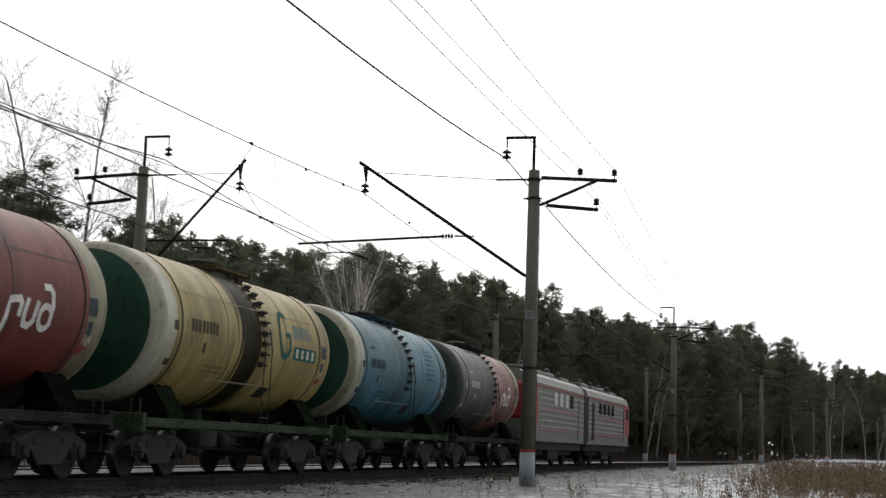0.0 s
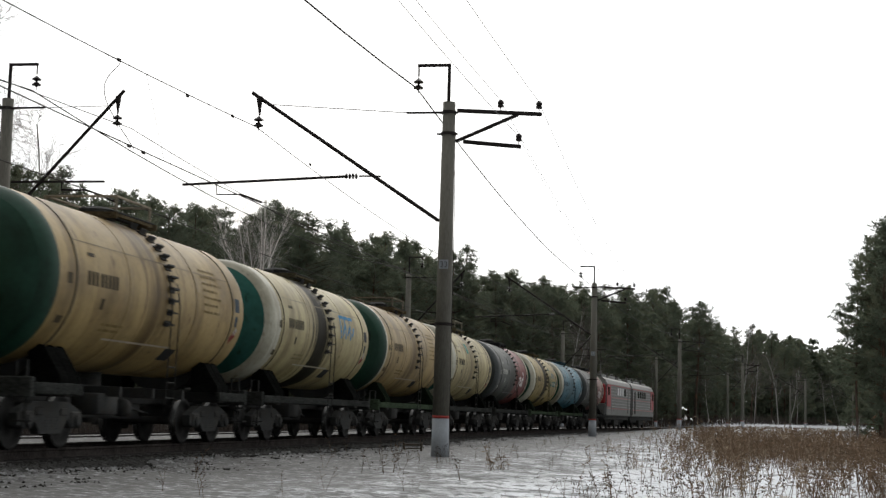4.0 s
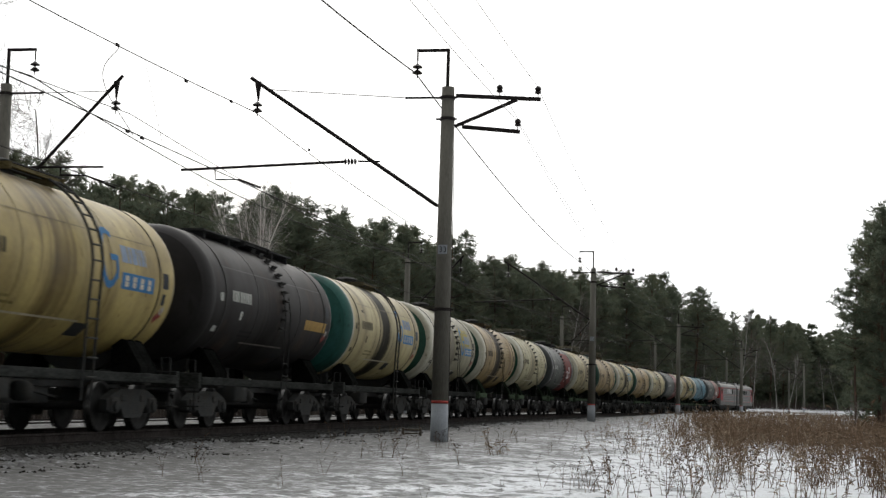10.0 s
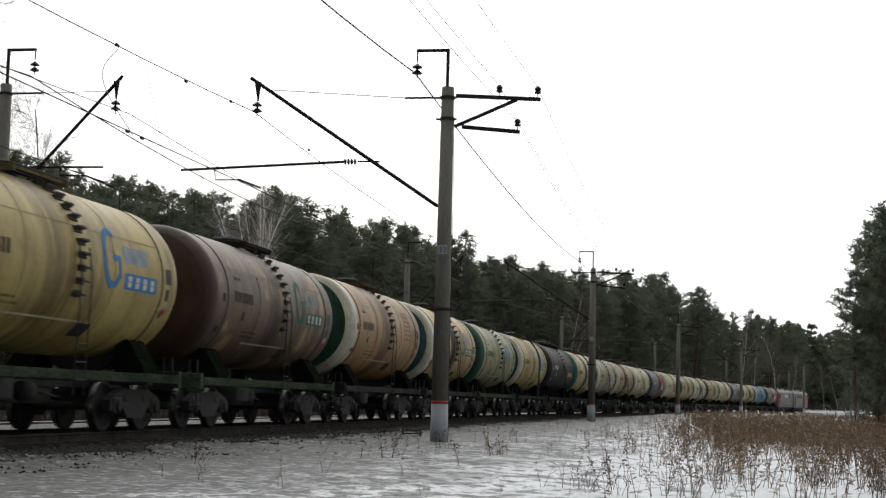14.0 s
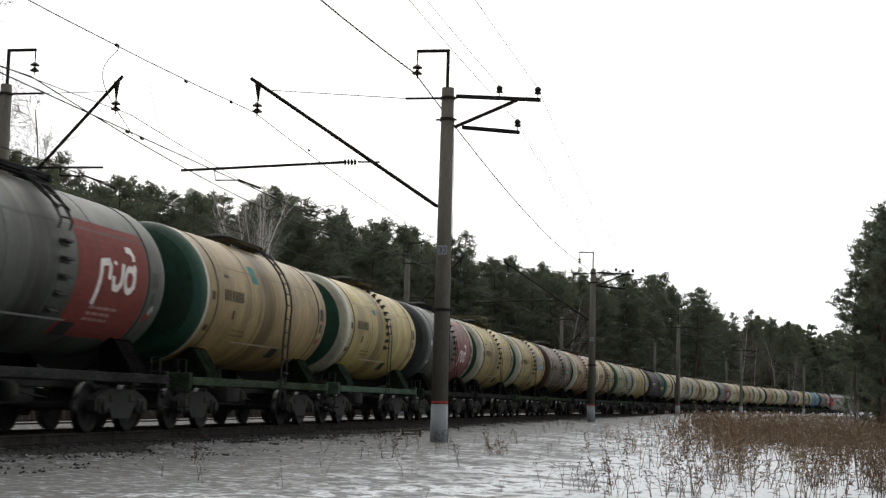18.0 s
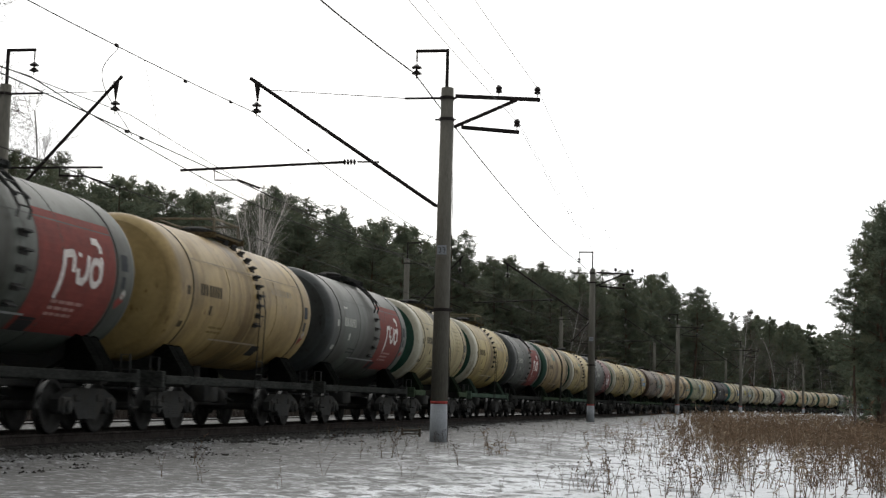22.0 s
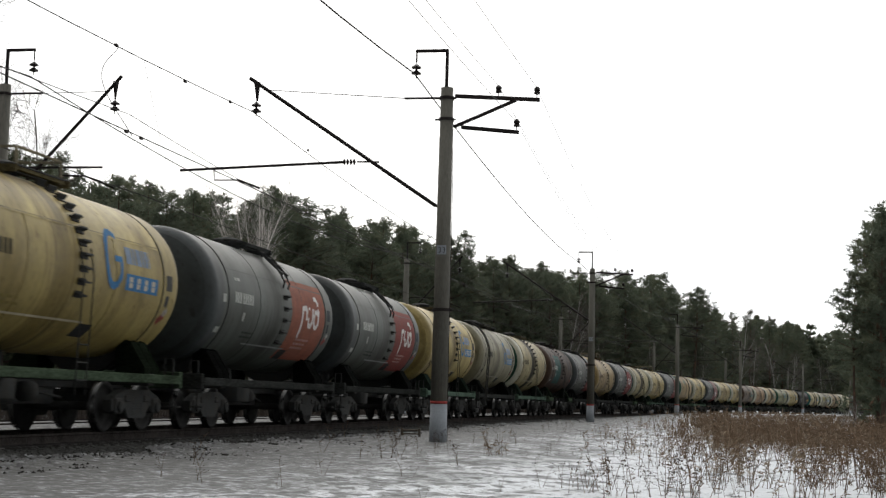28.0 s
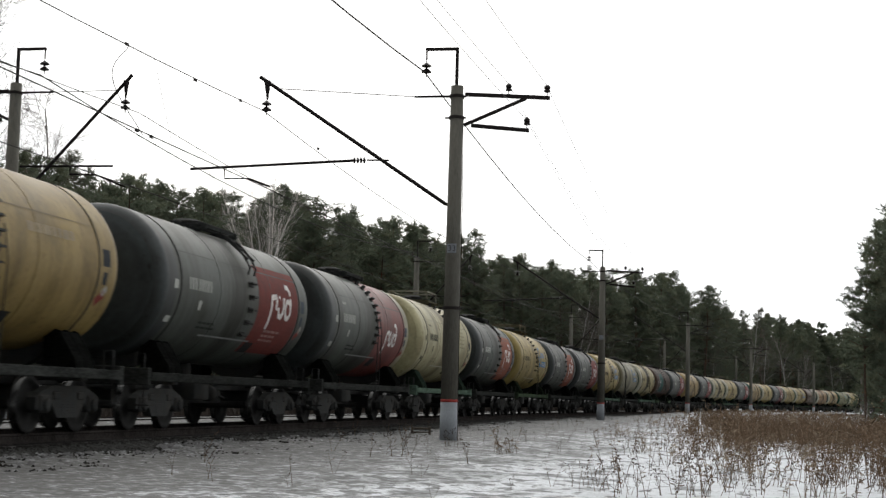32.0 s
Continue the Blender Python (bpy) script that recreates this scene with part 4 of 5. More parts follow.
def loco_section(cab_end):
    """cab_end: +1 with the cab in front, -1 with it behind."""
    c = thing("locomotive_section", "grey and red electric locomotive section with ribbed sides", "locomotive", group="the two locomotive sections")
    bm = B()
    box(bm, -1.52, -7.7, 1.05, 1.52, 7.7, 3.55, 0.05)
    part("body", bm, LOCO_GREY, c)
    bm = B()
    prof = [(-1.52, 3.55), (-1.40, 3.85), (-1.05, 4.05), (1.05, 4.05), (1.40, 3.85), (1.52, 3.55)]
    for y in (-7.6, 7.6):
        for x, z in prof:
            bm.verts.new((x, y, z))
    bm.verts.ensure_lookup_table()
    v, k = bm.verts, len(prof)
    for i in range(k - 1):
        bm.faces.new((v[i], v[i + 1], v[k + i + 1], v[k + i]))
    bm.faces.new([v[i] for i in range(k)])
    bm.faces.new([v[k + i] for i in range(k)][::-1])
    bmesh.ops.recalc_face_normals(bm, faces=bm.faces)
    part("roof", bm, LOCO_PALE, c)
    for x in (-1, 1):
        for i in range(7):
            z = 1.75 + 0.24 * i
            part("side_rib", shared("side_rib", lambda: box(B(), -0.02, -5.4, -0.045, 0.02, 7.5, 0.045, 0.012), LOCO_PALE), LOCO_PALE, c,
                 at=pose(x * 1.53, 0, z) if cab_end < 0 else pose(x * 1.53, 0, z, 0, 0, 180))
        for i in range(4):
            y = (-1.0 + 1.5 * i) * -cab_end
            # three rear-section panes are pale: reflected sky put into their colour
            part("side_window", box(B(), x * 1.53, y - 0.42, 2.72, x * 1.57, y + 0.42, 3.32, 0.02), LOCO_BRIGHT if cab_end < 0 and i < 3 else LOCO_GLASS, c)
        e = cab_end
        part("red_cab_side", box(B(), x * 1.53, min(e * 5.5, e * 7.68), 1.75, x * 1.562, max(e * 5.5, e * 7.68), 3.42, 0.012), LOCO_RED, c, "red painted cab side")
        part("cab_window", box(B(), x * 1.56, e * 6.8 - 0.4, 2.65, x * 1.59, e * 6.8 + 0.4, 3.3, 0.02), LOCO_GLASS, c)
        part("inner_band", box(B(), x * 1.53, -e * 7.6 - 0.05, 1.2, x * 1.565, -e * 7.6 + 0.05, 3.5), DARK_STEEL, c)
        part("door", box(B(), x * 1.53, -e * 5.9 - 0.35, 1.3, x * 1.57, -e * 5.9 + 0.35, 3.25, 0.02), DARK_STEEL if e > 0 else LOCO_GREY, c)
    e = cab_end
    part("cab_front", box(B(), -1.45, min(e * 7.7, e * 7.95), 2.0, 1.45, max(e * 7.7, e * 7.95), 3.5, 0.1), LOCO_RED, c, "red cab front")
    part("cab_apron", box(B(), -1.45, min(e * 7.7, e * 7.93), 1.1, 1.45, max(e * 7.7, e * 7.93), 1.99, 0.06), LOCO_GREY, c)
    part("windscreen", box(B(), -1.2, e * 7.96 - 0.02, 2.55, 1.2, e * 7.96 + 0.02, 3.3, 0.02), LOCO_GLASS, c)
    part("buffer_beam", box(B(), -1.4, min(e * 7.6, e * 7.9), 0.75, 1.4, max(e * 7.6, e * 7.9), 1.1, 0.03), DARK_STEEL, c)
    for x in (-1, 1):
        for z, mat in ((3.46, LOCO_RED), (2.5, LOCO_STRIPE), (1.62, LOCO_STRIPE)):
            part("stripe", box(B(), x * 1.53, -7.4, z - 0.03, x * 1.56, 7.4, z + 0.03), mat, c)
        part("handrail", tube(B(), (x * 1.62, e * 5.35, 1.3), (x * 1.62, e * 5.35, 3.1), 0.02, n=6), LOCO_BRIGHT, c)
    for y0, y1, w, h in ((-5.5, -3.2, 0.8, 0.28), (-2.4, 0.6, 0.9, 0.22), (1.2, 3.4, 0.7, 0.3), (4.4, 6.8, 0.85, 0.2)):
        part("roof_box", box(B(), -w, y0, 4.03, w, y1, 4.05 + h, 0.05), LOCO_GREY, c)
    for y in (-4.5, -1.0, 2.0, 5.2):
        part("roof_insulator", lathe(B(), [(0.1, 4.2), (0.06, 4.28), (0.11, 4.34), (0.06, 4.42), (0.11, 4.48), (0.03, 4.56)], 10, "Z", (0.55, y, 0)), GLASS_DARK, c)
    up = 2.0 if cab_end < 0 else 0.35
    yb = 4.0 * e
    bm = B()
    for x in (-0.55, 0.55):
        tube(bm, (x, yb - 0.9, 4.3), (x * 0.8, yb + 0.5, 4.3 + up * 0.5), 0.03, n=6)
        tube(bm, (x * 0.8, yb + 0.5, 4.3 + up * 0.5), (x * 0.9, yb - 0.2, 4.3 + up), 0.022, n=6)
    tube(bm, (-0.9, yb - 0.2, 4.32 + up), (0.9, yb - 0.2, 4.32 + up), 0.035, n=6)
    tube(bm, (-0.75, yb - 0.9, 4.28), (0.75, yb - 0.9, 4.28), 0.05, n=6)
    part("pantograph", bm, BLACK_IRON, c)
    part("underframe", box(B(), -1.35, -7.6, 0.72, 1.35, 7.6, 1.06, 0.03), DARK_STEEL, c)
    part("equipment_case", box(B(), -1.3, -1.3, 0.3, 1.3, 1.3, 0.75, 0.05), DARK_STEEL, c)
    for y in (-3.9, 3.9):
        bg = part("bogie", box(box(B(), -1.15, -1.9, 0.5, -0.98, 1.9, 0.78, 0.04), 0.98, -1.9, 0.5, 1.15, 1.9, 0.78, 0.04), DARK_STEEL, c, at=pose(0, y, 0))
        for yy in (-1.5, 1.5):
            part("axle", SHELL["axle"], WHEEL_STEEL, bg, at=pose(0, yy, 0.6))
            for turn in (0, 180):
                part("wheel", shared("drive_wheel", lambda: lathe(B(), [(0.06, 0.09), (0.2, 0.05), (0.5, 0.03), (0.53, 0.07), (0.6, 0.065), (0.62, -0.06), (0.5, -0.06), (0.2, -0.02)], 28, "X"), WHEEL_STEEL, True),
                     WHEEL_STEEL, bg, at=pose(0, yy, 0.6, 0, 0, turn) @ pose(0.79, 0, 0))
    return c


LOCO_REAR, LOCO_FRONT = loco_section(-1), loco_section(1)


# ---- the catenary ----
NEAR_POLES = [(38.74, 4.89, 9.34), (91.84, 3.75, 9.3), (152.7, 3.75, 9.0), (214.3, 3.75, 9.0), (284.2, 3.75, 9.0), (340.2, 3.75, 9.0)]
FAR_POLES = [(39.86, -8.33), (91.84, -7.9), (151.8, -7.9), (212.2, -7.9), (272.0, -7.9), (332.0, -7.9)]


def insulator_bm(a, size=1.0, discs=2):
    """A string of porcelain sheds hanging from a."""
    a = Vector(a)
    bm = tube(B(), a, a - Vector((0, 0, 0.12 * size)), 0.012, n=6)
    z = -0.10
    for k in range(discs):
        lathe(bm, [(0.02, z), (0.05, z - 0.02), (0.135, z - 0.085), (0.135, z - 0.115), (0.05, z - 0.125), (0.02, z - 0.16)], 14, "Z", a)
        z -= 0.16
    tube(bm, a + Vector((0, 0, z + 0.02)), a + Vector((0, 0, z - 0.08)), 0.014, n=6)
    return bm


def pin_bm(a, k=1.0):
    a = Vector(a)
    bm = tube(B(), a, a + Vector((0, 0, 0.12)), 0.012, n=6)
    lathe(bm, [(0.05, 0.10), (0.085, 0.11), (0.085, 0.16), (0.05, 0.18), (0.085, 0.20), (0.085, 0.25), (0.04, 0.30), (0.01, 0.31)], 12, "Z", a)
    return bm


def catenary_pole(s, lat, tall, side, arms, label, detail=True):
    """side: +1 where the track lies to the pole's left. Local x points away from the track; z = 0 at the pole's foot."""
    foot = spot(s, lat)
    z0 = ground_z(foot.x, foot.y, False)
    p = thing("catenary_pole", label, "catenary pole", stand(s, lat, z0 - 0.02, 0 if side > 0 else 180), group="poles along the line")
    h = tall
    r0, r1 = (0.235, 0.165)
    n = 20 if detail else 10
    rad = lambda z: r0 + (r1 - r0) * z / h
    part("shaft", lathe(B(), [(rad(1.05), 1.05), (rad(h), h), (rad(h) - 0.03, h)], n, "Z"), CONCRETE, p, soft=True)
    part("painted_foot", lathe(B(), [(rad(-0.4), -0.4), (rad(1.0), 1.0)], n, "Z"), PAINT_LIGHT, p, "pale grey painted foot", soft=True)
    part("red_ring", lathe(B(), [(rad(1.0) + 0.001, 1.0), (rad(1.0) + 0.004, 1.0), (rad(1.07) + 0.004, 1.07), (rad(1.07), 1.07)], n, "Z"), PAINT_RED, p, "faded red painted ring", soft=True)
    for z in (h - 0.28, h - 0.85, 3.44) if detail else (h - 0.28,):
        bm = lathe(B(), [(rad(z), z - 0.04), (rad(z) + 0.03, z - 0.04), (rad(z) + 0.03, z + 0.04), (rad(z), z + 0.04)], n, "Z")
        box(bm, -rad(z) - 0.14, -0.03, z - 0.02, -rad(z), 0.03, z + 0.02)
        box(bm, rad(z), -0.03, z - 0.02, rad(z) + 0.08, 0.03, z + 0.02)
        part("clamp", bm, BLACK_IRON, p)
    # the gallows on the top, with its feeder wire
    bm = box(B(), -0.06, -0.04, h - 0.1, 0.02, 0.04, h + 1.05, 0.01)
    box(bm, -0.88, -0.035, h + 0.97, 0.02, 0.035, h + 1.05, 0.01)
    tube(bm, (-0.85, 0, h + 0.98), (-0.85, 0, h + 0.72), 0.022, n=6)
    part("top_bracket", bm, BLACK_IRON, p)
    part("insulator", insulator_bm((-0.85, 0, h + 0.76)), GLASS_DARK, p)
    # inclined bracket, tie rod, registration arm
    foot_b, tip = Vector((-0.22, 0, 6.18)), Vector((-5.47, 0, 9.68))
    if side < 0:
        foot_b, tip = Vector((-0.2, 0, 6.42)), Vector((-3.56, 0, 10.08))
    d = (tip - foot_b).normalized()
    bm = tube(B(), foot_b, tip, 0.05, n=8)
    tube(bm, foot_b, foot_b + Vector((0.1, 0, 0)), 0.04, n=6)
    t2 = tip - d * 0.25
    tube(bm, t2 + Vector((0, 0, 0.02)), t2 + Vector((0.02 if side > 0 else 0.0, 0, -0.5)), 0.095, 0.022, n=6)
    part("bracket", bm, BLACK_IRON, p)
    part("insulator", insulator_bm(t2 + Vector((0, 0, -0.42)), 1.0), GLASS_DARK, p)
    eye = Vector((-0.17, 0, h - 0.27))
    bm = box(B(), -1.15, -0.025, h - 0.295, -0.15, 0.025, h - 0.245)
    part("tie_lug", bm, BLACK_IRON, p)
    part("tie_rod", tube(B(), (-1.1, 0, h - 0.27), tip - d * 0.6, 0.012, n=5), BLACK_IRON, p)
    if side > 0:
        bm = tube(B(), (-1.8, 0, 7.36), (-2.4, 0, 7.37), 0.025, n=6)
        tube(bm, (-2.78, 0, 7.36), (-7.36, 0, 7.15), 0.038, n=8)
        part("registration_arm", bm, BLACK_IRON, p)
        bm = B()
        for k in range(4):
            x = -2.44 - 0.09 * k
            lathe(bm, [(0.03, x), (0.085, x - 0.03), (0.085, x - 0.05), (0.03, x - 0.07)], 10, "X", (0, 0, 7.365))
        part("insulator", bm, GLASS_DARK, p)
        bm = path_tube(B(), [(-6.4, 0, 7.18), (-6.37, 0, 6.88), (-5.7, 0, 6.88)], 0.022, 6)
        path_tube(bm, [(-5.72, 0, 6.89), (-5.08, 0, 6.66)], 0.035, 6)
        part("steady_arm", bm, BLACK_IRON, p)
    else:
        bm = tube(B(), (-0.25, 0, 7.45), (-3.1, 0, 7.45), 0.035, n=6)
        part("registration_arm", bm, BLACK_IRON, p)
        part("steady_arm", path_tube(B(), [(-1.8, 0, 7.43), (-1.8, 0, 7.22), (-2.6, 0, 7.2), (-3.5, 0, 6.85)], 0.03, 6), BLACK_IRON, p)
    if arms:
        part("crossarm", box(B(), 0.22, -0.05, -0.05, 2.48, 0.05, 0.05, 0.012, pose(0, 0, h - 0.21, 0, 3.2)), BLACK_IRON, p)
        bm = tube(B(), (0.2, 0, h - 1.05), (1.85, 0, h - 0.35), 0.05, n=6)
        part("crossarm_brace", bm, BLACK_IRON, p)
        part("lower_crossarm", box(B(), 0.4, -0.05, -0.05, 1.95, 0.05, 0.05, 0.012, pose(0, 0, h - 1.02, 0, 5.5)), BLACK_IRON, p)
        for x, z in ((1.38, h - 0.25), (2.40, h - 0.3), (1.88, h - 1.16)):
            part("pin_insulator", pin_bm((x, 0, z)), GLASS_DARK, p)
    if detail:
        part("number_plate", box(B(), -0.12, -rad(5.0) - 0.025, 4.88, 0.12, -rad(5.0) - 0.005, 5.12, 0.004), PAINT_LIGHT, p, "small pale plate with a dark number")
        for x in (-0.055, 0.055):
            y = -rad(5.0) - 0.03
            bm = path_tube(B(), [(x - 0.03, y, 5.055)] + [(x + a, y, 5.035 + b) for a, b in arc(0, 0, 0.032, 120, -90, 6)], 0.009, 4)
            path_tube(bm, [(x + a, y, 4.97 + b) for a, b in arc(0, 0, 0.036, 90, -130, 6)], 0.009, 4)
            part("digit_three", bm, BLACK_IRON, p)
        part("earth_wire", path_tube(B(), [(rad(h) + 0.02, -0.02, h - 0.9), (rad(6) + 0.035, -0.06, 6.0), (rad(3.5) + 0.02, -0.08, 3.5), (rad(1) + 0.015, -0.1, 1.0), (rad(0) + 0.02, -0.1, 0.0)], 0.009, 5),
             BLACK_IRON, p)
    return p


for i, (s, lat, tall) in enumerate(NEAR_POLES):
    catenary_pole(s, lat, tall, 1, i < 4, "weathered concrete catenary pole with iron brackets and insulators beside the track", i < 2)
for s, lat in FAR_POLES:
    catenary_pole(s, lat, 9.88, -1, s < 60, "weathered concrete catenary pole with iron brackets beyond the second track", False)


def wire(name, points, sags, r, mat, label, group=""):
    """One wire from support to support; points are (s, lat, z)."""
    bm, run = B(), []
    for i, ((s0, l0, z0), (s1, l1, z1)) in enumerate(zip(points, points[1:])):
        sag = sags[min(i, len(sags) - 1)]
        a, b = spot(s0, l0, z0), spot(s1, l1, z1)
        k = 14
        pts = [a.lerp(b, i / k) - Vector((0, 0, 4 * sag * (i / k) * (1 - i / k))) for i in range(k + 1)]
        run += pts if not run else pts[1:]
    ob = part(name, path_tube(bm, run, r, 6), mat)
    return tagged(ob, label, "wire", group)


S_N = [-16.0] + [p[0] for p in NEAR_POLES]
L_N = [4.89] + [p[1] for p in NEAR_POLES]
wire("feeder_wire", [(s, l - 0.9, 9.40) for s, l in zip(S_N, L_N)], (0.95, 0.5, 0.6), 0.019, WIRE, "dark feeder wire hung from the pole tops", "overhead wires")
NEAR_MESSENGER = wire("messenger_wire", [(s, -0.45, 8.40) for s in S_N], (0.7,), 0.012, WIRE, "messenger wire above the near track", "overhead wires")
NEAR_CONTACT = wire("contact_wire", [(s, (0.2, -0.1)[i % 2], 6.20) for i, s in enumerate(S_N)], (0.08,), 0.013, WIRE, "copper contact wire above the near track", "overhead wires")
S_F = [-14.0] + [p[0] for p in FAR_POLES]
wire("feeder_wire", [(s, -7.6, 9.75) for s in S_F], (1.0,), 0.019, WIRE, "dark feeder wire beyond the second track", "overhead wires")
wire("messenger_wire", [(s, -4.5, 8.6) for s in S_F], (0.7,), 0.012, WIRE, "messenger wire above the second track", "overhead wires")
wire("contact_wire", [(s, -4.1 + (-0.2, 0.2)[i % 2], 6.25) for i, s in enumerate(S_F)], (0.08,), 0.013, WIRE, "copper contact wire above the second track", "overhead wires")
for dl, z in ((1.37, 9.05), (2.38, 9.0), (1.85, 8.1)):
    wire("line_wire", [(s, l + dl, z) for s, l in zip(S_N[:5], L_N)], (0.55,), 0.0074, WIRE_THIN, "thin line wire on the pole crossarms", "overhead wires")


# ---- trees ----
def pine_meshes(seed, tall, bare=0.35, spread=1.0, blades=12, wide=0.12, limbs=3, big=1.05, thin=1.0):
    """A pine: a tapered, slightly bent trunk with limbs, and a crown of needle tufts in uneven clumps."""
    rng = random.Random(seed)
    bm = B()
    bend = [Vector((0, 0, 0))]
    n = 7
    for i in range(n):
        bend.append(bend[-1] + Vector((rng.uniform(-0.12, 0.12), rng.uniform(-0.12, 0.12), tall / n)))
    for i in range(n):
        r0, r1 = 0.17 * (tall / 16) * (1 - i / n * 0.85), 0.17 * (tall / 16) * (1 - (i + 1) / n * 0.85)
        tube(bm, bend[i], bend[i + 1], r0, r1, 7, False)

    def axis(z):
        k = min(n - 1, int(z / tall * n))
        return bend[k].lerp(bend[k + 1], z / tall * n - k)

    verts, faces = [], []

    def tuft(c, size):
        for _ in range(blades):
            d = Vector((rng.gauss(0, 1), rng.gauss(0, 1), rng.gauss(0.45, 0.7))).normalized()
            w = d.orthogonal().normalized() * size * wide
            k = len(verts)
            verts.extend([c - w * 0.6, c + w * 0.6, c + d * size + w, c + d * size * 1.3 - w * 0.3])
            faces.append((k, k + 1, k + 2, k + 3))

    z = tall * bare
    while z < tall * 0.985:
        f = (z - tall * bare) / (tall * (1 - bare))
        reach = spread * (0.30 + 2.9 * (1 - f) ** 0.55 * min(1.0, 0.6 + 1.6 * f)) * rng.uniform(0.5, 1.15) * (tall / 16) ** 0.5
        for _ in range(limbs if f < 0.85 else 2):
            a = rng.uniform(0, 2 * math.pi)
            up = rng.uniform(-0.05, 0.45) + 0.35 * f
            base = axis(z)
            end = base + Vector((math.cos(a), math.sin(a), up)) * reach
            tube(bm, base, end, 0.035 * (1.2 - f), 0.012, 4, False)
            clumps = 2 + int(reach * 2.4)
            for c in range(clumps):
                g = 0.30 + 0.70 * (c + rng.random()) / clumps
                p = base.lerp(end, min(g, 1.03)) + Vector((rng.gauss(0, 0.20), rng.gauss(0, 0.20), rng.gauss(0.05, 0.10)))
                for _ in range(2):
                    tuft(p + Vector((rng.gauss(0, 0.17), rng.gauss(0, 0.17), rng.gauss(0, 0.09))), rng.uniform(0.16, 0.32) * big)
        z += rng.uniform(0.2, 0.5) * (tall / 16) * thin
    for k in range(8):
        tuft(axis(tall * 0.985) + Vector((rng.gauss(0, 0.07), rng.gauss(0, 0.07), -0.1 + 0.09 * k)), 0.26 * big)
    me = bpy.data.meshes.new("crown")
    me.from_pydata([tuple(v) for v in verts], [], faces)
    me.materials.append(NEEDLES)
    return mesh_of(bm, "trunk", BARK), me


PINES = [pine_meshes(10 + i, 16.0, b, sp) for i, (b, sp) in enumerate(((0.30, 1.0), (0.42, 1.15), (0.16, 1.05), (0.36, 1.3), (0.25, 0.8), (0.5, 1.1), (0.05, 1.15)))]


def pine(x, y, tall, rng, which=None, group="the pine forest"):
    k = which if which is not None else rng.randrange(len(PINES))
    f = tall / 16.0
    t = thing("pine_tree", "dark green pine with a bare reddish trunk in the snow", "tree", group=group)
    t.matrix_basis = Matrix.LocRotScale((x, y, ground_z(x, y, False) - 0.1), Euler((0, 0, rng.uniform(0, 6.28))), (f * rng.uniform(0.9, 1.2), f * rng.uniform(0.9, 1.2), f))
    part("trunk", PINES[k][0], BARK, t)
    part("crown", PINES[k][1], NEEDLES, t)
    return t


def lerp_table(table, v):
    for (a, p), (b, q) in zip(table, table[1:]):
        if v <= b:
            return p + (q - p) * max(0.0, (v - a) / (b - a))
    return table[-1][1]


EDGE = [(30, 12.3), (60, 12.8), (68, 13.2), (71, 11.9), (75, 12.0), (79, 13.4), (84, 13.0), (90, 13.5), (100, 14.4), (120, 16.0), (135, 17.0), (152, 17.6), (165, 17.5), (190, 18.2), (210, 20.0), (240, 21.4), (285, 24.2), (303, 23.6), (318, 21.0), (360, 21.2), (430, 21.5)]


def forest():
    rng = random.Random(5)
    rows = ((-20.5, 3.4, 0.0, None, 400), (-24.0, 4.2, 0.7, None, 330), (-28.0, 5.0, 1.2, 2, 250), (-33, 6.0, 1.6, 6, 160))
    for row, (lat, step, more, which, end) in enumerate(rows):
        s = 46.0 + row * 1.3
        while s < end:
            l = lat + rng.uniform(-1.6, 1.6)
            p = spot(s, l)
            low = 6 if which is None and rng.random() < 0.35 else which
            pine(p.x, p.y, (lerp_table(EDGE, s) + more - (1.0 * smooth((s - 140) / 40) + 0.7 * smooth((118 - s) / 30) if row else 0)) * rng.choice((rng.uniform(0.84, 0.95), rng.uniform(0.92, 1.0), rng.uniform(0.97, 1.05))), rng, low)
            s += step * rng.uniform(0.6, 1.4) * (1 + max(0, s - 150) / 170)


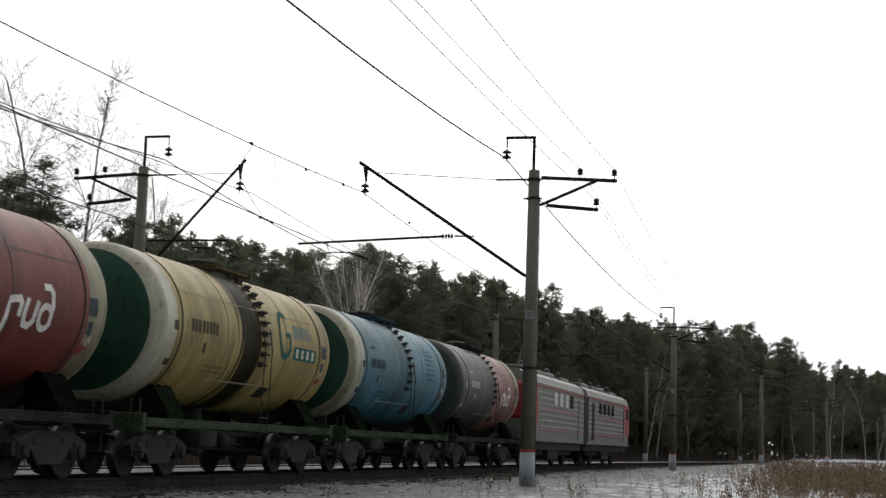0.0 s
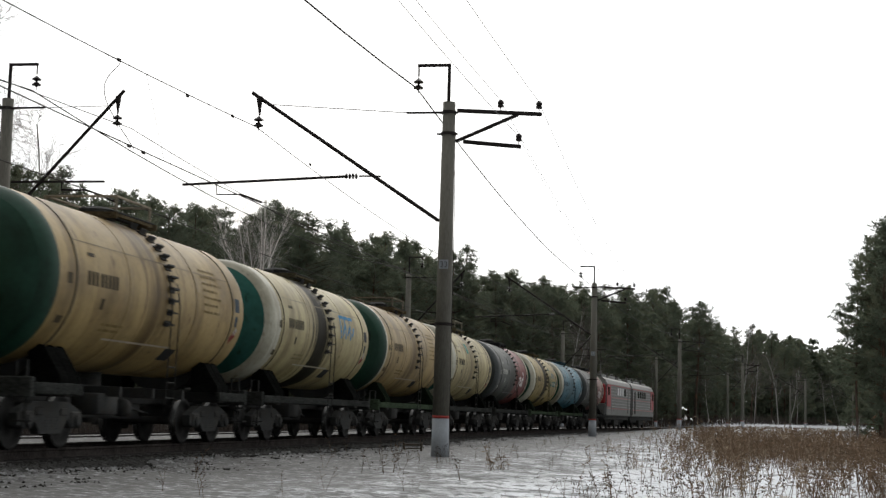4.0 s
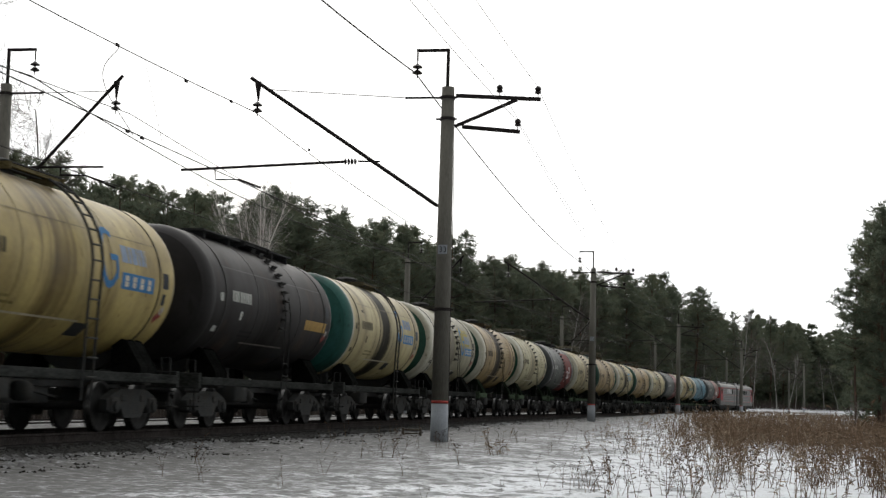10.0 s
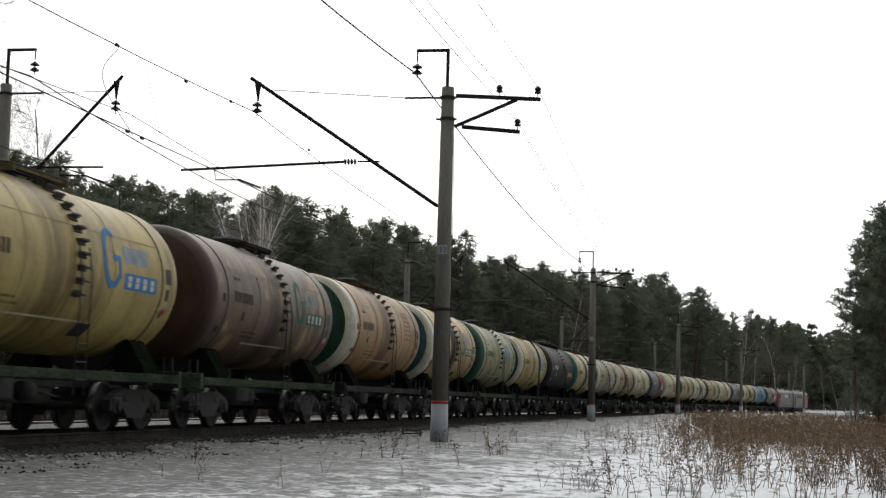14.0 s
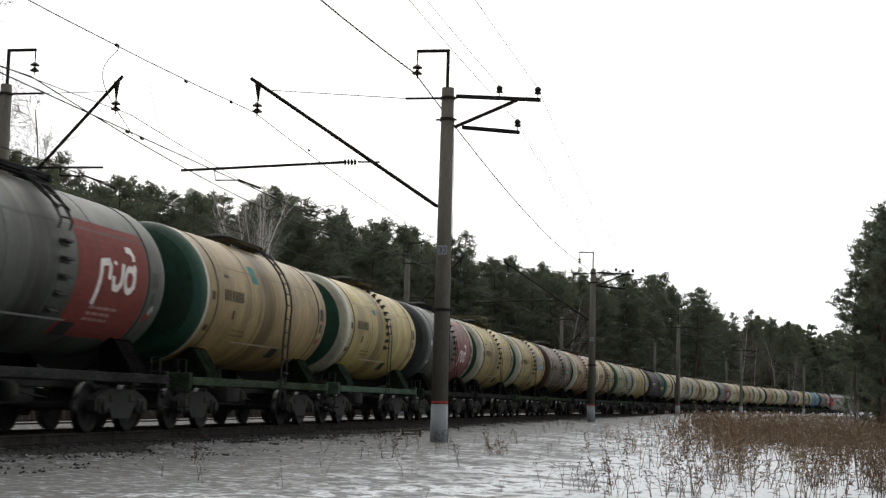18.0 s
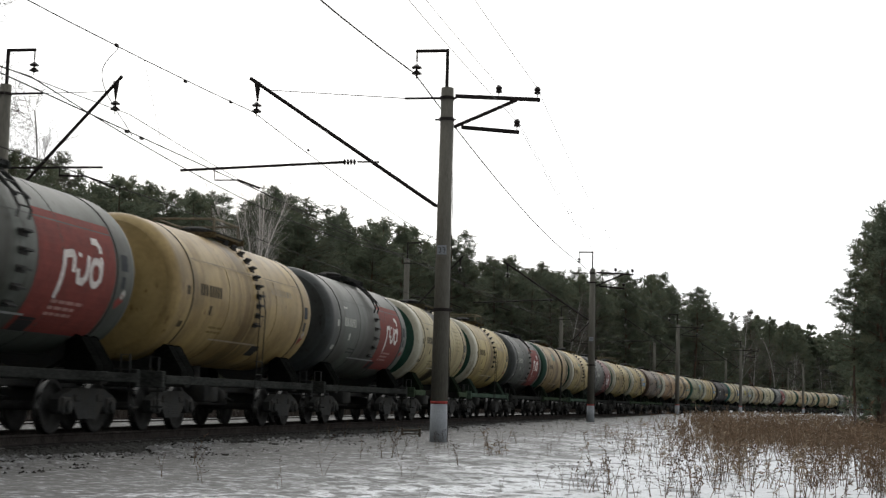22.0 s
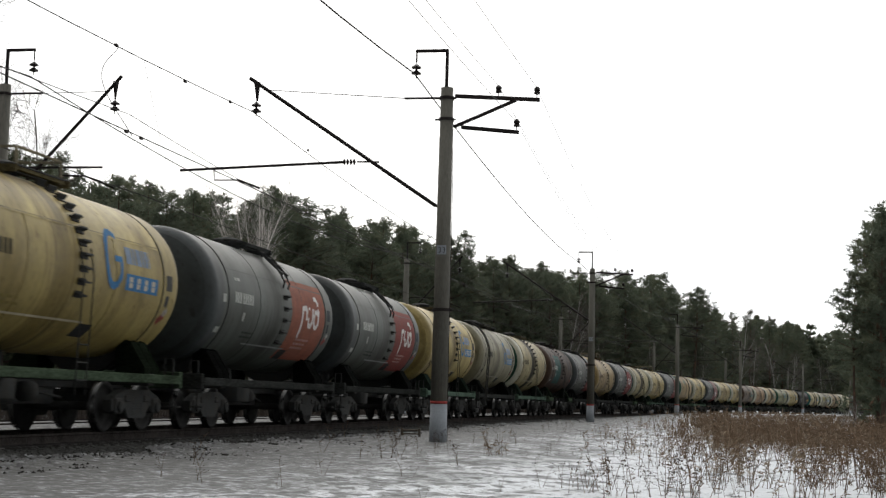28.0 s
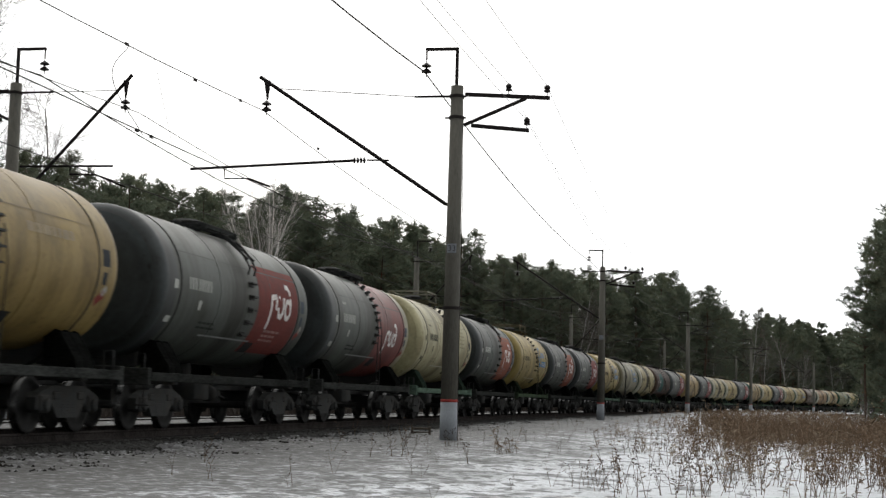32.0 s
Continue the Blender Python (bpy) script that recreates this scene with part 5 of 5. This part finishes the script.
def far_woods():
    """The depth of the forest behind its edge: too many trees to count."""
    rng = random.Random(15)
    kinds = []
    for seed in (70, 71, 72):
        tm, cm = pine_meshes(seed, 16.0, 0.04, 1.25, blades=5, wide=0.34, limbs=2, big=2.0, thin=2.8)
        v = np.array([x.co[:] for x in tm.vertices] + [x.co[:] for x in cm.vertices])
        n = len(tm.vertices)
        fs = [list(f.vertices) for f in tm.polygons] + [[i + n for i in f.vertices] for f in cm.polygons]
        kinds.append((v, fs))
    verts, faces, at = [], [], 0
    for lat, step, s0, s1, more in ((-33, 6, 150, 700, 1.2), (-39, 6, 46, 700, 1.6), (-26, 6, 330, 700, 0.0), (-20, 6, 400, 700, 0.0), (24, 9, 420, 720, 0.0), (32, 9, 380, 720, 1.0), (45, 7, 200, 720, 3.0), (-23, 4, 380, 560, 0.3), (-29, 5, 380, 600, 0.6)):
        s = s0
        while s < s1:
            p = spot(s, lat + rng.uniform(-2, 2))
            v, fs = rng.choice(kinds)
            f = (lerp_table(EDGE, s) + more - (1.4 * smooth((s - 140) / 40) + 1.0 * smooth((130 - s) / 40) if lat < -30 else 0)) * rng.uniform(0.75, 1.03) / 16
            a = rng.uniform(0, 6.28)
            ca, sa = math.cos(a), math.sin(a)
            w = np.stack([(v[:, 0] * ca - v[:, 1] * sa) * f * 1.15 + p.x, (v[:, 0] * sa + v[:, 1] * ca) * f * 1.15 + p.y, v[:, 2] * f + ground_z(p.x, p.y, False) - 0.1], 1)
            verts.append(w)
            faces.extend([i + at for i in fc] for fc in fs)
            at += len(v)
            s += step * rng.uniform(0.6, 1.4) * (1 + max(0, s - 200) / 300)
    me = bpy.data.meshes.new("far_woods")
    me.from_pydata(np.concatenate(verts).tolist(), [], faces)
    me.materials.append(NEEDLES)
    tagged(new("far_woods", me), "dark dense pine wood behind the forest edge", "woods", kind="stuff")


forest()
far_woods()
lone = spot(158, -19.5)
pine(lone.x, lone.y, 18.9, random.Random(3), 4)


def near_pines():
    """Pines on the field's side, tied to bearings from the line's bend."""
    rng = random.Random(9)
    for x, y, tall, k in ((8.2, 104, 10.6, 1), (9.9, 103, 14.9, 2), (10.0, 107, 14.2, 6), (11.6, 105, 15.8, 2), (10.9, 112, 15.4, 0), (12.6, 113, 11.0, 6), (13.2, 110, 17, 2), (12.3, 126, 15.8, 0), (13.8, 127, 14.0, 6), (14.0, 140, 12.5, 2), (15.5, 122, 18, 6), (16.0, 160, 14.0, 6), (17.5, 150, 18, 2),
                          (18.6, 185, 16, 6), (20, 176, 20, 2), (21.6, 214, 17, 6), (25, 205, 20, 2), (25.5, 245, 18, 6), (30, 236, 21, 0), (31, 285, 19, 6), (36, 270, 22, 2),
                          (39, 325, 20, 6), (44, 310, 22, 2), (49, 370, 20, 6), (55, 360, 22, 2), (62, 420, 21, 6), (75, 470, 22, 2)):
        pine(x, y, tall, rng, k, "pines beside the field")


near_pines()


def birch_meshes(seed, tall):
    """A bare birch: pale bent trunk, rising limbs, and sprays of fine twigs."""
    rng = random.Random(seed)
    trunk, twigs = B(), B()

    def grow(bm, p, d, length, r, level):
        k = (12, 6, 4, 3)[level]
        for i in range(k):
            d = (d + Vector((rng.gauss(0, 0.06), rng.gauss(0, 0.06), 0.04 if level < 2 else -0.03))).normalized()
            q = p + d * length / k
            r1 = r * (0.90, 0.84, 0.8, 0.8)[level]
            tube(bm, p, q, r, r1, (7, 4, 3, 3)[level], False)
            p, r = q, r1
            if level < 3 and (level or i >= 3):
                for _ in range((2, 2, 2)[level]):
                    side = d.orthogonal().normalized()
                    side.rotate(Matrix.Rotation(rng.uniform(0, 6.28), 3, d))
                    nd = (d * 0.9 + side * rng.uniform(0.45, 0.8)).normalized()
                    if level == 0:
                        grow(trunk, p, nd, tall * 0.36 * (1.15 - i / k) * rng.uniform(0.7, 1.1), r * 0.40, 1)
                    else:
                        grow(twigs, p, nd, length * rng.uniform(0.35, 0.55), max(r * 0.5, 0.006), level + 1)

    grow(trunk, Vector((0, 0, 0)), Vector((0, 0, 1)), tall * 0.97, 0.0085 * tall, 0)
    return mesh_of(trunk, "trunk", BIRCH), mesh_of(twigs, "branchwork", BIRCH_TWIG)


def birch_fan_meshes(seed, tall):
    """A bare birch of several stems that spread from one foot, with a haze of fine twigs above."""
    rng = random.Random(seed)
    trunk, twigs = B(), B()
    fork = tall * 0.50
    tube(trunk, (0, 0, 0), (0.1, 0, fork * 0.5), 0.011 * tall, 0.0095 * tall, 8, False)
    tube(trunk, (0.1, 0, fork * 0.5), (0, 0, fork + 0.2), 0.0095 * tall, 0.008 * tall, 8, False)
    for k in range(8):
        a, tilt = 0.785 * k + rng.uniform(-0.3, 0.3), (0.12, 0.75, 0.36, 0.85, 0.24, 0.62, 0.80, 0.30)[k]
        d = Vector((math.cos(a) * tilt, math.sin(a) * tilt, 1)).normalized()
        p, r, length = Vector((0.1 * math.cos(a), 0.1 * math.sin(a), fork + rng.uniform(-0.6, 0.3))), 0.0043 * tall, tall * 0.5 * rng.uniform(0.78, 1.0) * (1.0 - 0.15 * tilt)
        for i in range(11):
            d = (d + Vector((rng.gauss(0, 0.05), rng.gauss(0, 0.05), 0.03))).normalized()
            q = p + d * length / 11
            tube(trunk, p, q, r, r * 0.86, 6, False)
            p, r = q, r * 0.86
            if i < 3:
                continue
            for _ in range(5):
                side = d.orthogonal().normalized()
                side.rotate(Matrix.Rotation(rng.uniform(0, 6.28), 3, d))
                e, f, g = p, (d + side * rng.uniform(0.35, 0.75)).normalized(), max(r * 0.3, 0.005)
                for j in range(4):
                    f = (f + Vector((rng.gauss(0, 0.12), rng.gauss(0, 0.12), 0.05))).normalized()
                    h = e + f * length * 0.065 * rng.uniform(0.7, 1.2)
                    tube(twigs, e, h, g, g * 0.8, 3, False)
                    e, g = h, g * 0.8
                    for _ in range(2):
                        w = (f + Vector((rng.gauss(0, 0.6), rng.gauss(0, 0.6), rng.gauss(-0.05, 0.4)))).normalized()
                        tube(twigs, e, e + w * length * rng.uniform(0.03, 0.075), max(g * 0.6, 0.003), 0.0024, 3, False)
    return mesh_of(trunk, "trunk", FAN_BARK), mesh_of(twigs, "branchwork", FAN_TWIG)


BIRCHES = [birch_meshes(3 + i, 14.0) for i in range(3)] + [birch_fan_meshes(31 + i, 14.0) for i in range(2)]


def birch(s, lat, tall, k, turn):
    p = spot(s, lat)
    t = thing("birch_tree", "bare pale birch with fine leafless twigs among the pines", "tree", group="bare birches")
    f = tall / 14.0
    t.matrix_basis = Matrix.LocRotScale((p.x, p.y, ground_z(p.x, p.y, False) - 0.1), Euler((0, 0, turn)), (f, f, f))
    part("trunk", BIRCHES[k][0], BIRCH, t)
    part("branchwork", BIRCHES[k][1], BIRCH_TWIG, t)["kind"] = "stuff"


for s, lat, tall, k, turn in ((90.0, -17.3, 15.5, 3, 0.4), (67.5, -25.6, 20.0, 1, 1.0), (69.0, -28.0, 20.5, 0, 3.0), (72.0, -23.9, 15.6, 2, 1.0), (322, -15.5, 20, 1, 0.8),
                              (188, -15.5, 15, 2, 2.6), (196, -16, 14, 0, 5.1), (352, -15, 16, 0, 2.2),
                              (222, -17.5, 11, 0, 2.9), (258, -18, 11, 1, 4.4), (274, -17, 12, 0, 1.9), (300, -17.5, 12, 2, 3.7), (338, -17, 14, 1, 5.2),
                              (368, -16, 13, 2, 0.9), (380, -17.5, 14, 0, 3.3), (404, -16.5, 13, 1, 2.4), (420, -17, 14, 2, 4.9)):
    birch(s, lat, tall, k, turn)


# a bare pale bush at the edge of the field
for x, y, f in ((5.5, 74.8, 0.11), (5.2, 73.9, 0.08), (7.1, 90.0, 0.13)):
    t = thing("bare_bush", "small bare pale bush among the dead weeds", "bush", group="bushes in the field")
    t.matrix_basis = Matrix.LocRotScale((x, y, ground_z(x, y, False) - 0.05), Euler((0, 0, x)), (f * 1.3, f * 1.3, f))
    part("trunk", BIRCHES[1][0], BIRCH, t)
    part("branchwork", BIRCHES[1][1], BIRCH_TWIG, t)["kind"] = "stuff"


# droppers between the messenger and the contact wire, and a jumper beside the first pole
def droppers(lat_top, lat_low, ends, top, sag, low):
    bm = B()
    for s0, s1 in zip(ends, ends[1:]):
        for k in range(1, 7):
            u = k / 7
            s = s0 + (s1 - s0) * u
            tube(bm, spot(s, lat_top, top - 4 * sag * u * (1 - u)), spot(s, lat_low, low), 0.0045, n=4)
    return tagged(part("dropper_wire", bm, WIRE_THIN), "thin dropper wires holding up the contact wire", "wire", "overhead wires", "stuff")


droppers(-0.45, 0.05, S_N[:4], 8.40, 0.7, 6.15)
droppers(-4.5, -4.1, S_F[:4], 8.60, 0.7, 6.2)
loop = path_tube(B(), [spot(29.5 - 1.2 * math.sin(math.pi * i / 16) ** 1.2, -0.45 + 0.4 * i / 16, 8.0 - 1.9 * i / 16) for i in range(17)], 0.009, 5)
tagged(part("jumper_wire", loop, WIRE), "slack jumper wire between messenger and contact wire", "wire", "overhead wires")
for s, lat, z in ((29.2, -0.05, 6.14), (30.0, -0.05, 6.14), (29.4, -0.45, 8.02), (33.5, -0.45, 8.13), (36.8, -0.45, 8.3), (44.2, -0.45, 8.28)):
    q = spot(s, lat, z)
    part("clamp", box(B(), q.x - 0.025, q.y - 0.07, q.z - 0.035, q.x + 0.025, q.y + 0.07, q.z + 0.03, 0.008), BLACK_IRON, NEAR_CONTACT if z < 7 else NEAR_MESSENGER)


# ---- dry weeds in the snow ----
def weed_meshes(seed, tall, heads=True, leafy=0):
    """One dead plant: a few bent stalks, side twigs, dark seed heads or curled leaves."""
    rng = random.Random(seed)
    stalk, tops = B(), B()
    for _ in range(rng.choice((1, 2, 3))):
        p = Vector((rng.uniform(-0.05, 0.05), rng.uniform(-0.05, 0.05), -0.05))
        d = Vector((rng.gauss(0, 0.2), rng.gauss(0, 0.2), 1)).normalized()
        h = tall * rng.uniform(0.7, 1.05)
        for i in range(5):
            d = (d + Vector((rng.gauss(0, 0.07), rng.gauss(0, 0.07), 0))).normalized()
            q = p + d * h / 5
            tube(stalk, p, q, 0.0058 - 0.0008 * i, 0.0050 - 0.0008 * i, 3, False)
            p = q
            if i >= 1 and rng.random() < 0.8:
                side = Vector((rng.gauss(0, 1), rng.gauss(0, 1), 0.7)).normalized()
                e = p + side * tall * rng.uniform(0.1, 0.25)
                tube(stalk, p, e, 0.004, 0.0025, 3, False)
                if heads:
                    lathe(tops, [(0.003, 0), (0.008, 0.006), (0.010, 0.014), (0.004, 0.02)], 5, "Z", e)
            for _ in range(leafy):
                c = p + Vector((rng.gauss(0, 0.03), rng.gauss(0, 0.03), rng.uniform(-0.1, 0.1)))
                u = Vector((rng.gauss(0, 1), rng.gauss(0, 1), rng.gauss(-0.4, 0.6))).normalized() * rng.uniform(0.05, 0.12)
                w = u.orthogonal().normalized() * 0.014
                v = [tops.verts.new(c + k) for k in (-w * 0.4, u * 0.5 - w, u + w * 0.2, u * 0.5 + w)]
                tops.faces.new(v)
        if heads:
            for _ in range(3):
                c = p + Vector((rng.gauss(0, 0.025), rng.gauss(0, 0.025), rng.gauss(0, 0.01)))
                lathe(tops, [(0.003, 0), (0.010, 0.006), (0.012, 0.014), (0.004, 0.02)], 5, "Z", c)
    return mesh_of(stalk, "stalk", DRY), mesh_of(tops, "seed_head", SEED if heads else DRY)


WEEDS = [weed_meshes(40 + i, 0.62) for i in range(7)] + [weed_meshes(60 + i, 0.95, i % 2 == 0, 3) for i in range(6)]


def weed(x, y, f, k, turn, label, group):
    w = thing("dry_weed", label, "weed", group=group)
    w.matrix_basis = Matrix.LocRotScale((x, y, ground_z(x, y)), Euler((0, 0, turn)), (f, f, f))
    part("stalk", WEEDS[k][0], DRY, w)["kind"] = "stuff"
    part("seed_head", WEEDS[k][1], SEED, w)["kind"] = "stuff"


def scatter_weeds():
    rng = random.Random(21)
    for _ in range(85):
        y = 17.5 + 45 * rng.random() ** 1.4
        x = rng.uniform(-9.2, 0.3) * (0.55 + y / 60) + 0.2
        weed(x, y, rng.uniform(0.3, 0.85), rng.randrange(7), rng.uniform(0, 6.28), "thin dead weed stalk standing in the snow", "weeds on the verge")
    for cx, cy, n, spread in ((-2.1, 22.5, 5, 0.3), (-1.75, 21.4, 6, 0.25), (-1.2, 20.8, 5, 0.35), (-0.55, 21.5, 7, 0.4), (0.0, 22.0, 8, 0.4), (-0.9, 27.5, 4, 0.4), (0.2, 26, 5, 0.5), (-6.3, 27.5, 4, 0.2), (-6.9, 33, 4, 0.3), (-6.3, 34, 4, 0.2), (-5.4, 42, 4, 0.4)):
        for _ in range(n):
            weed(cx + rng.gauss(0, spread), cy + rng.gauss(0, spread), rng.uniform(0.5, 1.2) if cx > -3 else rng.uniform(0.4, 0.85), rng.randrange(7) if rng.random() < 0.85 else rng.randrange(13), rng.uniform(0, 6.28),
                 "bushy dead weed with dark seed heads in the snow", "weed clump")


scatter_weeds()


def weed_field():
    """The brown mass of last year's weeds, too many to count."""
    rng = random.Random(33)
    verts, faces = [], []

    def stem(x, y, h, leaves, wide):
        z = ground_z(x, y) - 0.03
        lean = Vector((rng.gauss(0, 0.26), rng.gauss(0, 0.26), 1))
        p, q = Vector((x, y, z)), Vector((x, y, z)) + lean * h
        a = rng.uniform(0, 3.14)
        for k in (0, 1.57):
            w = Vector((math.cos(a + k), math.sin(a + k), 0)) * wide
            i = len(verts)
            verts.extend((p - w, p + w, q + w * 0.3, q - w * 0.3))
            faces.append((i, i + 1, i + 2, i + 3))
        for _ in range(leaves):
            c = p.lerp(q, rng.uniform(0.30, 1.0))
            u = Vector((rng.gauss(0, 1), rng.gauss(0, 1), rng.gauss(0.1, 0.7))).normalized() * rng.uniform(0.05, 0.15) * (wide / 0.005) ** 0.5
            w = u.orthogonal().normalized() * 0.011 * (wide / 0.005) ** 0.6
            i = len(verts)
            verts.extend((c - w * 0.5, c + u * 0.5 - w, c + u, c + u * 0.5 + w))
            faces.append((i, i + 1, i + 2, i + 3))

    def edge(y):
        return lerp_table([(20, 0.5), (30, 0.35), (45, 0.25), (62, 0.0), (85, -1.3), (110, -2.6), (140, -3.6), (165, -3.2), (200, -0.6), (260, 4.5), (330, 12.0), (400, 20)], y)

    n = 0
    while n < 4200:
        y = 20 + 51 * rng.random() ** 1.35
        far = smooth((y - 28) / 22)
        x = edge(y) + (rng.uniform(-0.3, 0.22 * y + 1.5) if rng.random() < 0.88 else -abs(rng.gauss(0, 1.3)))
        clump = noise.noise(Vector((x * 1.5, y * 0.5, 7))) + 0.5 * noise.noise(Vector((x * 4, y * 1.5, 2)))
        if clump < 0.30 - 0.42 * far - 0.24 * smooth((x - 0.9) / 1.6) * (1 - far) and rng.random() > 0.04:
            continue
        stem(x, y, rng.uniform(0.4, 1.12) * (0.75 + 0.5 * clump) * (1.2 - 0.2 * far), 8, 0.0052)
        n += 1
    n = 0
    while n < 9000:
        y = 55 + 230 * rng.random() ** 1.7
        x = edge(y) + rng.uniform(-0.4, 0.16 * y + 3) - (abs(rng.gauss(0, 1.6)) if rng.random() < 0.15 else 0)
        clump = noise.noise(Vector((x * 0.8, y * 0.25, 17)))
        if clump < -0.2:
            continue
        stem(x, y, rng.uniform(0.35, 0.95) * (0.8 + 0.5 * clump) * (1 - 0.45 * smooth((y - 90) / 90)), 6, 0.009 + y * 0.00005)
        n += 1
    n = 0
    while n < 450:
        y = 30 + 75 * rng.random() ** 1.1
        x = edge(y) - 6.5 * rng.random() ** 1.5
        if noise.noise(Vector((x * 1.1, y * 0.35, 27))) < 0.22 + 0.07 * (edge(y) - x):
            continue
        stem(x, y, rng.uniform(0.25, 0.65), 5, 0.0055)
        n += 1
    me = bpy.data.meshes.new("dry_weed_field")
    me.from_pydata([tuple(v) for v in verts], [], faces)
    me.materials.append(DRY)
    tagged(new("dry_weed_field", me), "dense reddish-brown dead weeds standing in the snowy field", "weeds", kind="stuff")


weed_field()


def undergrowth():
    """Bare brush along the forest's foot."""
    rng = random.Random(77)
    verts, faces = [], []
    for k in range(9500):
        s = 46 + 420 * rng.random() ** 1.3
        p = spot(s, rng.uniform(-22, -15.5) if rng.random() < 0.7 else rng.uniform(-40, -22))
        tall = 2.3
        if k > 5000:
            # the low thicket just beyond the second track
            s = 47.5 + 150 * rng.random() ** 1.3
            p, tall = spot(s, rng.uniform(-13.5, -8.8)), 1.0
        z = ground_z(p.x, p.y, False)
        for _ in range(3):
            h = rng.uniform(0.3, 1.0) * tall
            q = Vector((p.x + rng.gauss(0, 0.35) * h, p.y + rng.gauss(0, 0.35) * h, z + h))
            a = rng.uniform(0, 3.14)
            w = Vector((math.cos(a), math.sin(a), 0)) * (0.012 + s * 0.00005)
            i = len(verts)
            b = Vector((p.x, p.y, z - 0.05))
            verts.extend((b - w, b + w, q + w * 0.3, q - w * 0.3))
            faces.append((i, i + 1, i + 2, i + 3))
    me = bpy.data.meshes.new("brush")
    me.from_pydata([tuple(v) for v in verts], [], faces)
    me.materials.append(TWIG)
    tagged(new("brush", me), "bare leafless brush along the edge of the forest", "brush", kind="stuff")


undergrowth()


def loose_stones():
    rng = random.Random(55)
    verts, faces = [], []
    for _ in range(22000):
        s = 14 + 95 * rng.random() ** 1.5
        lat = 1.15 + abs(rng.gauss(0, 0.62)) if rng.random() < 0.6 else 1.9 + 2.0 * rng.random() ** 1.8
        if lat > 1.9 and noise.noise(Vector((s * 0.9, lat * 1.6, 4))) + 0.5 * noise.noise(Vector((s * 3, lat * 4, 8))) < 0.02 + 0.13 * (lat - 1.9):
            continue
        p = spot(s, lat)
        z = max(ground_z(p.x, p.y), -0.175 - max(0, lat - 1.5) * 0.235 if lat < 2.2 else -1)
        r = rng.uniform(0.012, 0.034)
        i = len(verts)
        for dx, dy, dz in ((1, 0, 0), (-0.5, 0.87, 0), (-0.5, -0.87, 0), (0.1, 0.1, 1.0), (0.3, -0.2, -0.8)):
            verts.append((p.x + dx * r * rng.uniform(0.7, 1.3), p.y + dy * r * rng.uniform(0.7, 1.3), z + dz * r * rng.uniform(0.6, 1.0)))
        faces += [(i, i + 1, i + 3), (i + 1, i + 2, i + 3), (i + 2, i, i + 3), (i + 1, i, i + 4), (i + 2, i + 1, i + 4), (i, i + 2, i + 4)]
    me = bpy.data.meshes.new("loose_ballast")
    me.from_pydata(verts, [], faces)
    me.materials.append(STONE)
    tagged(new("loose_ballast", me), "loose dark ballast stones spilt on the snow", "stones", kind="stuff")


loose_stones()


def shoulder_snow():
    """Thin crusts of snow left between the stones on the foot of the ballast."""
    rng = random.Random(91)
    verts, faces = [], []
    for _ in range(3000):
        s = 15 + 100 * rng.random() ** 1.4
        lat = 1.8 + abs(rng.gauss(0, 0.55))
        if noise.noise(Vector((s * 0.5, lat * 2.0, 44))) < 0.12 - 0.35 * (lat - 1.75):
            continue
        p = spot(s, lat)
        top = max(ground_z(p.x, p.y), lerp_table([(1.5, -0.175), (1.75, -0.22), (2.15, -0.33), (2.35, -0.75)], lat))
        i, k = len(verts), 7
        along, over = rng.uniform(0.06, 0.26), rng.uniform(0.04, 0.11)
        verts.append((p.x, p.y, top + 0.03))
        for j in range(k):
            a = 2 * math.pi * j / k
            f = rng.uniform(0.6, 1.25)
            verts.append((p.x + over * f * math.cos(a), p.y + along * f * math.sin(a), top - 0.03 - 0.2 * over * math.cos(a)))
        faces += [(i, i + 1 + j, i + 1 + (j + 1) % k) for j in range(k)]
    me = bpy.data.meshes.new("snow_crust")
    me.from_pydata(verts, [], faces)
    me.shade_smooth()
    me.materials.append(CRUST)
    tagged(new("snow_crust", me), "thin dirty snow crusts between the stones of the ballast foot", "snow", kind="stuff")


shoulder_snow()

# the low frame of old timber beside the first pole
p = spot(42.6, 3.35)
bench = thing("timber_trestle", "low weathered timber trestle lying in the snow", "trestle", Matrix.Translation((p.x, p.y, ground_z(p.x, p.y) - 0.03)) @ Matrix.Rotation(radians(12), 4, "Z"))
WOOD = shader("weathered_grey_timber", (0.13, 0.11, 0.09), 0.9, var=0.35, scale=4, stretch=(0.4, 3, 3), bump=0.01)
part("top_beam", box(B(), -0.28, -0.05, 0.16, 0.28, 0.05, 0.21, 0.01), WOOD, bench)
for x in (-0.25, 0.25):
    part("leg", box(B(), x - 0.035, -0.05, 0.0, x + 0.035, 0.05, 0.24, 0.01), WOOD, bench)
part("cross_piece", box(B(), -0.24, -0.02, 0.06, 0.24, 0.02, 0.10, 0.006), WOOD, bench)

# sleepers, the nearest of each track
SLEEPER_ME = sleeper_mesh()
for i in range(150):
    part("sleeper", SLEEPER_ME, SLEEPER, RAILWAY[0], at=stand(14 + 0.55 * i))


# ---- what moves ----
def motions():
    for i, car in enumerate(WAGONS):
        walk(car, [(t, stand(train_at(t) - 12.02 * i)) for t in range(0, 33)])
    walk(LOCO_REAR, [(t, stand(train_at(t) + 6.01 + 8.2)) for t in range(0, 33)])
    walk(LOCO_FRONT, [(t, stand(train_at(t) + 6.01 + 24.6)) for t in range(0, 33)])


motions()
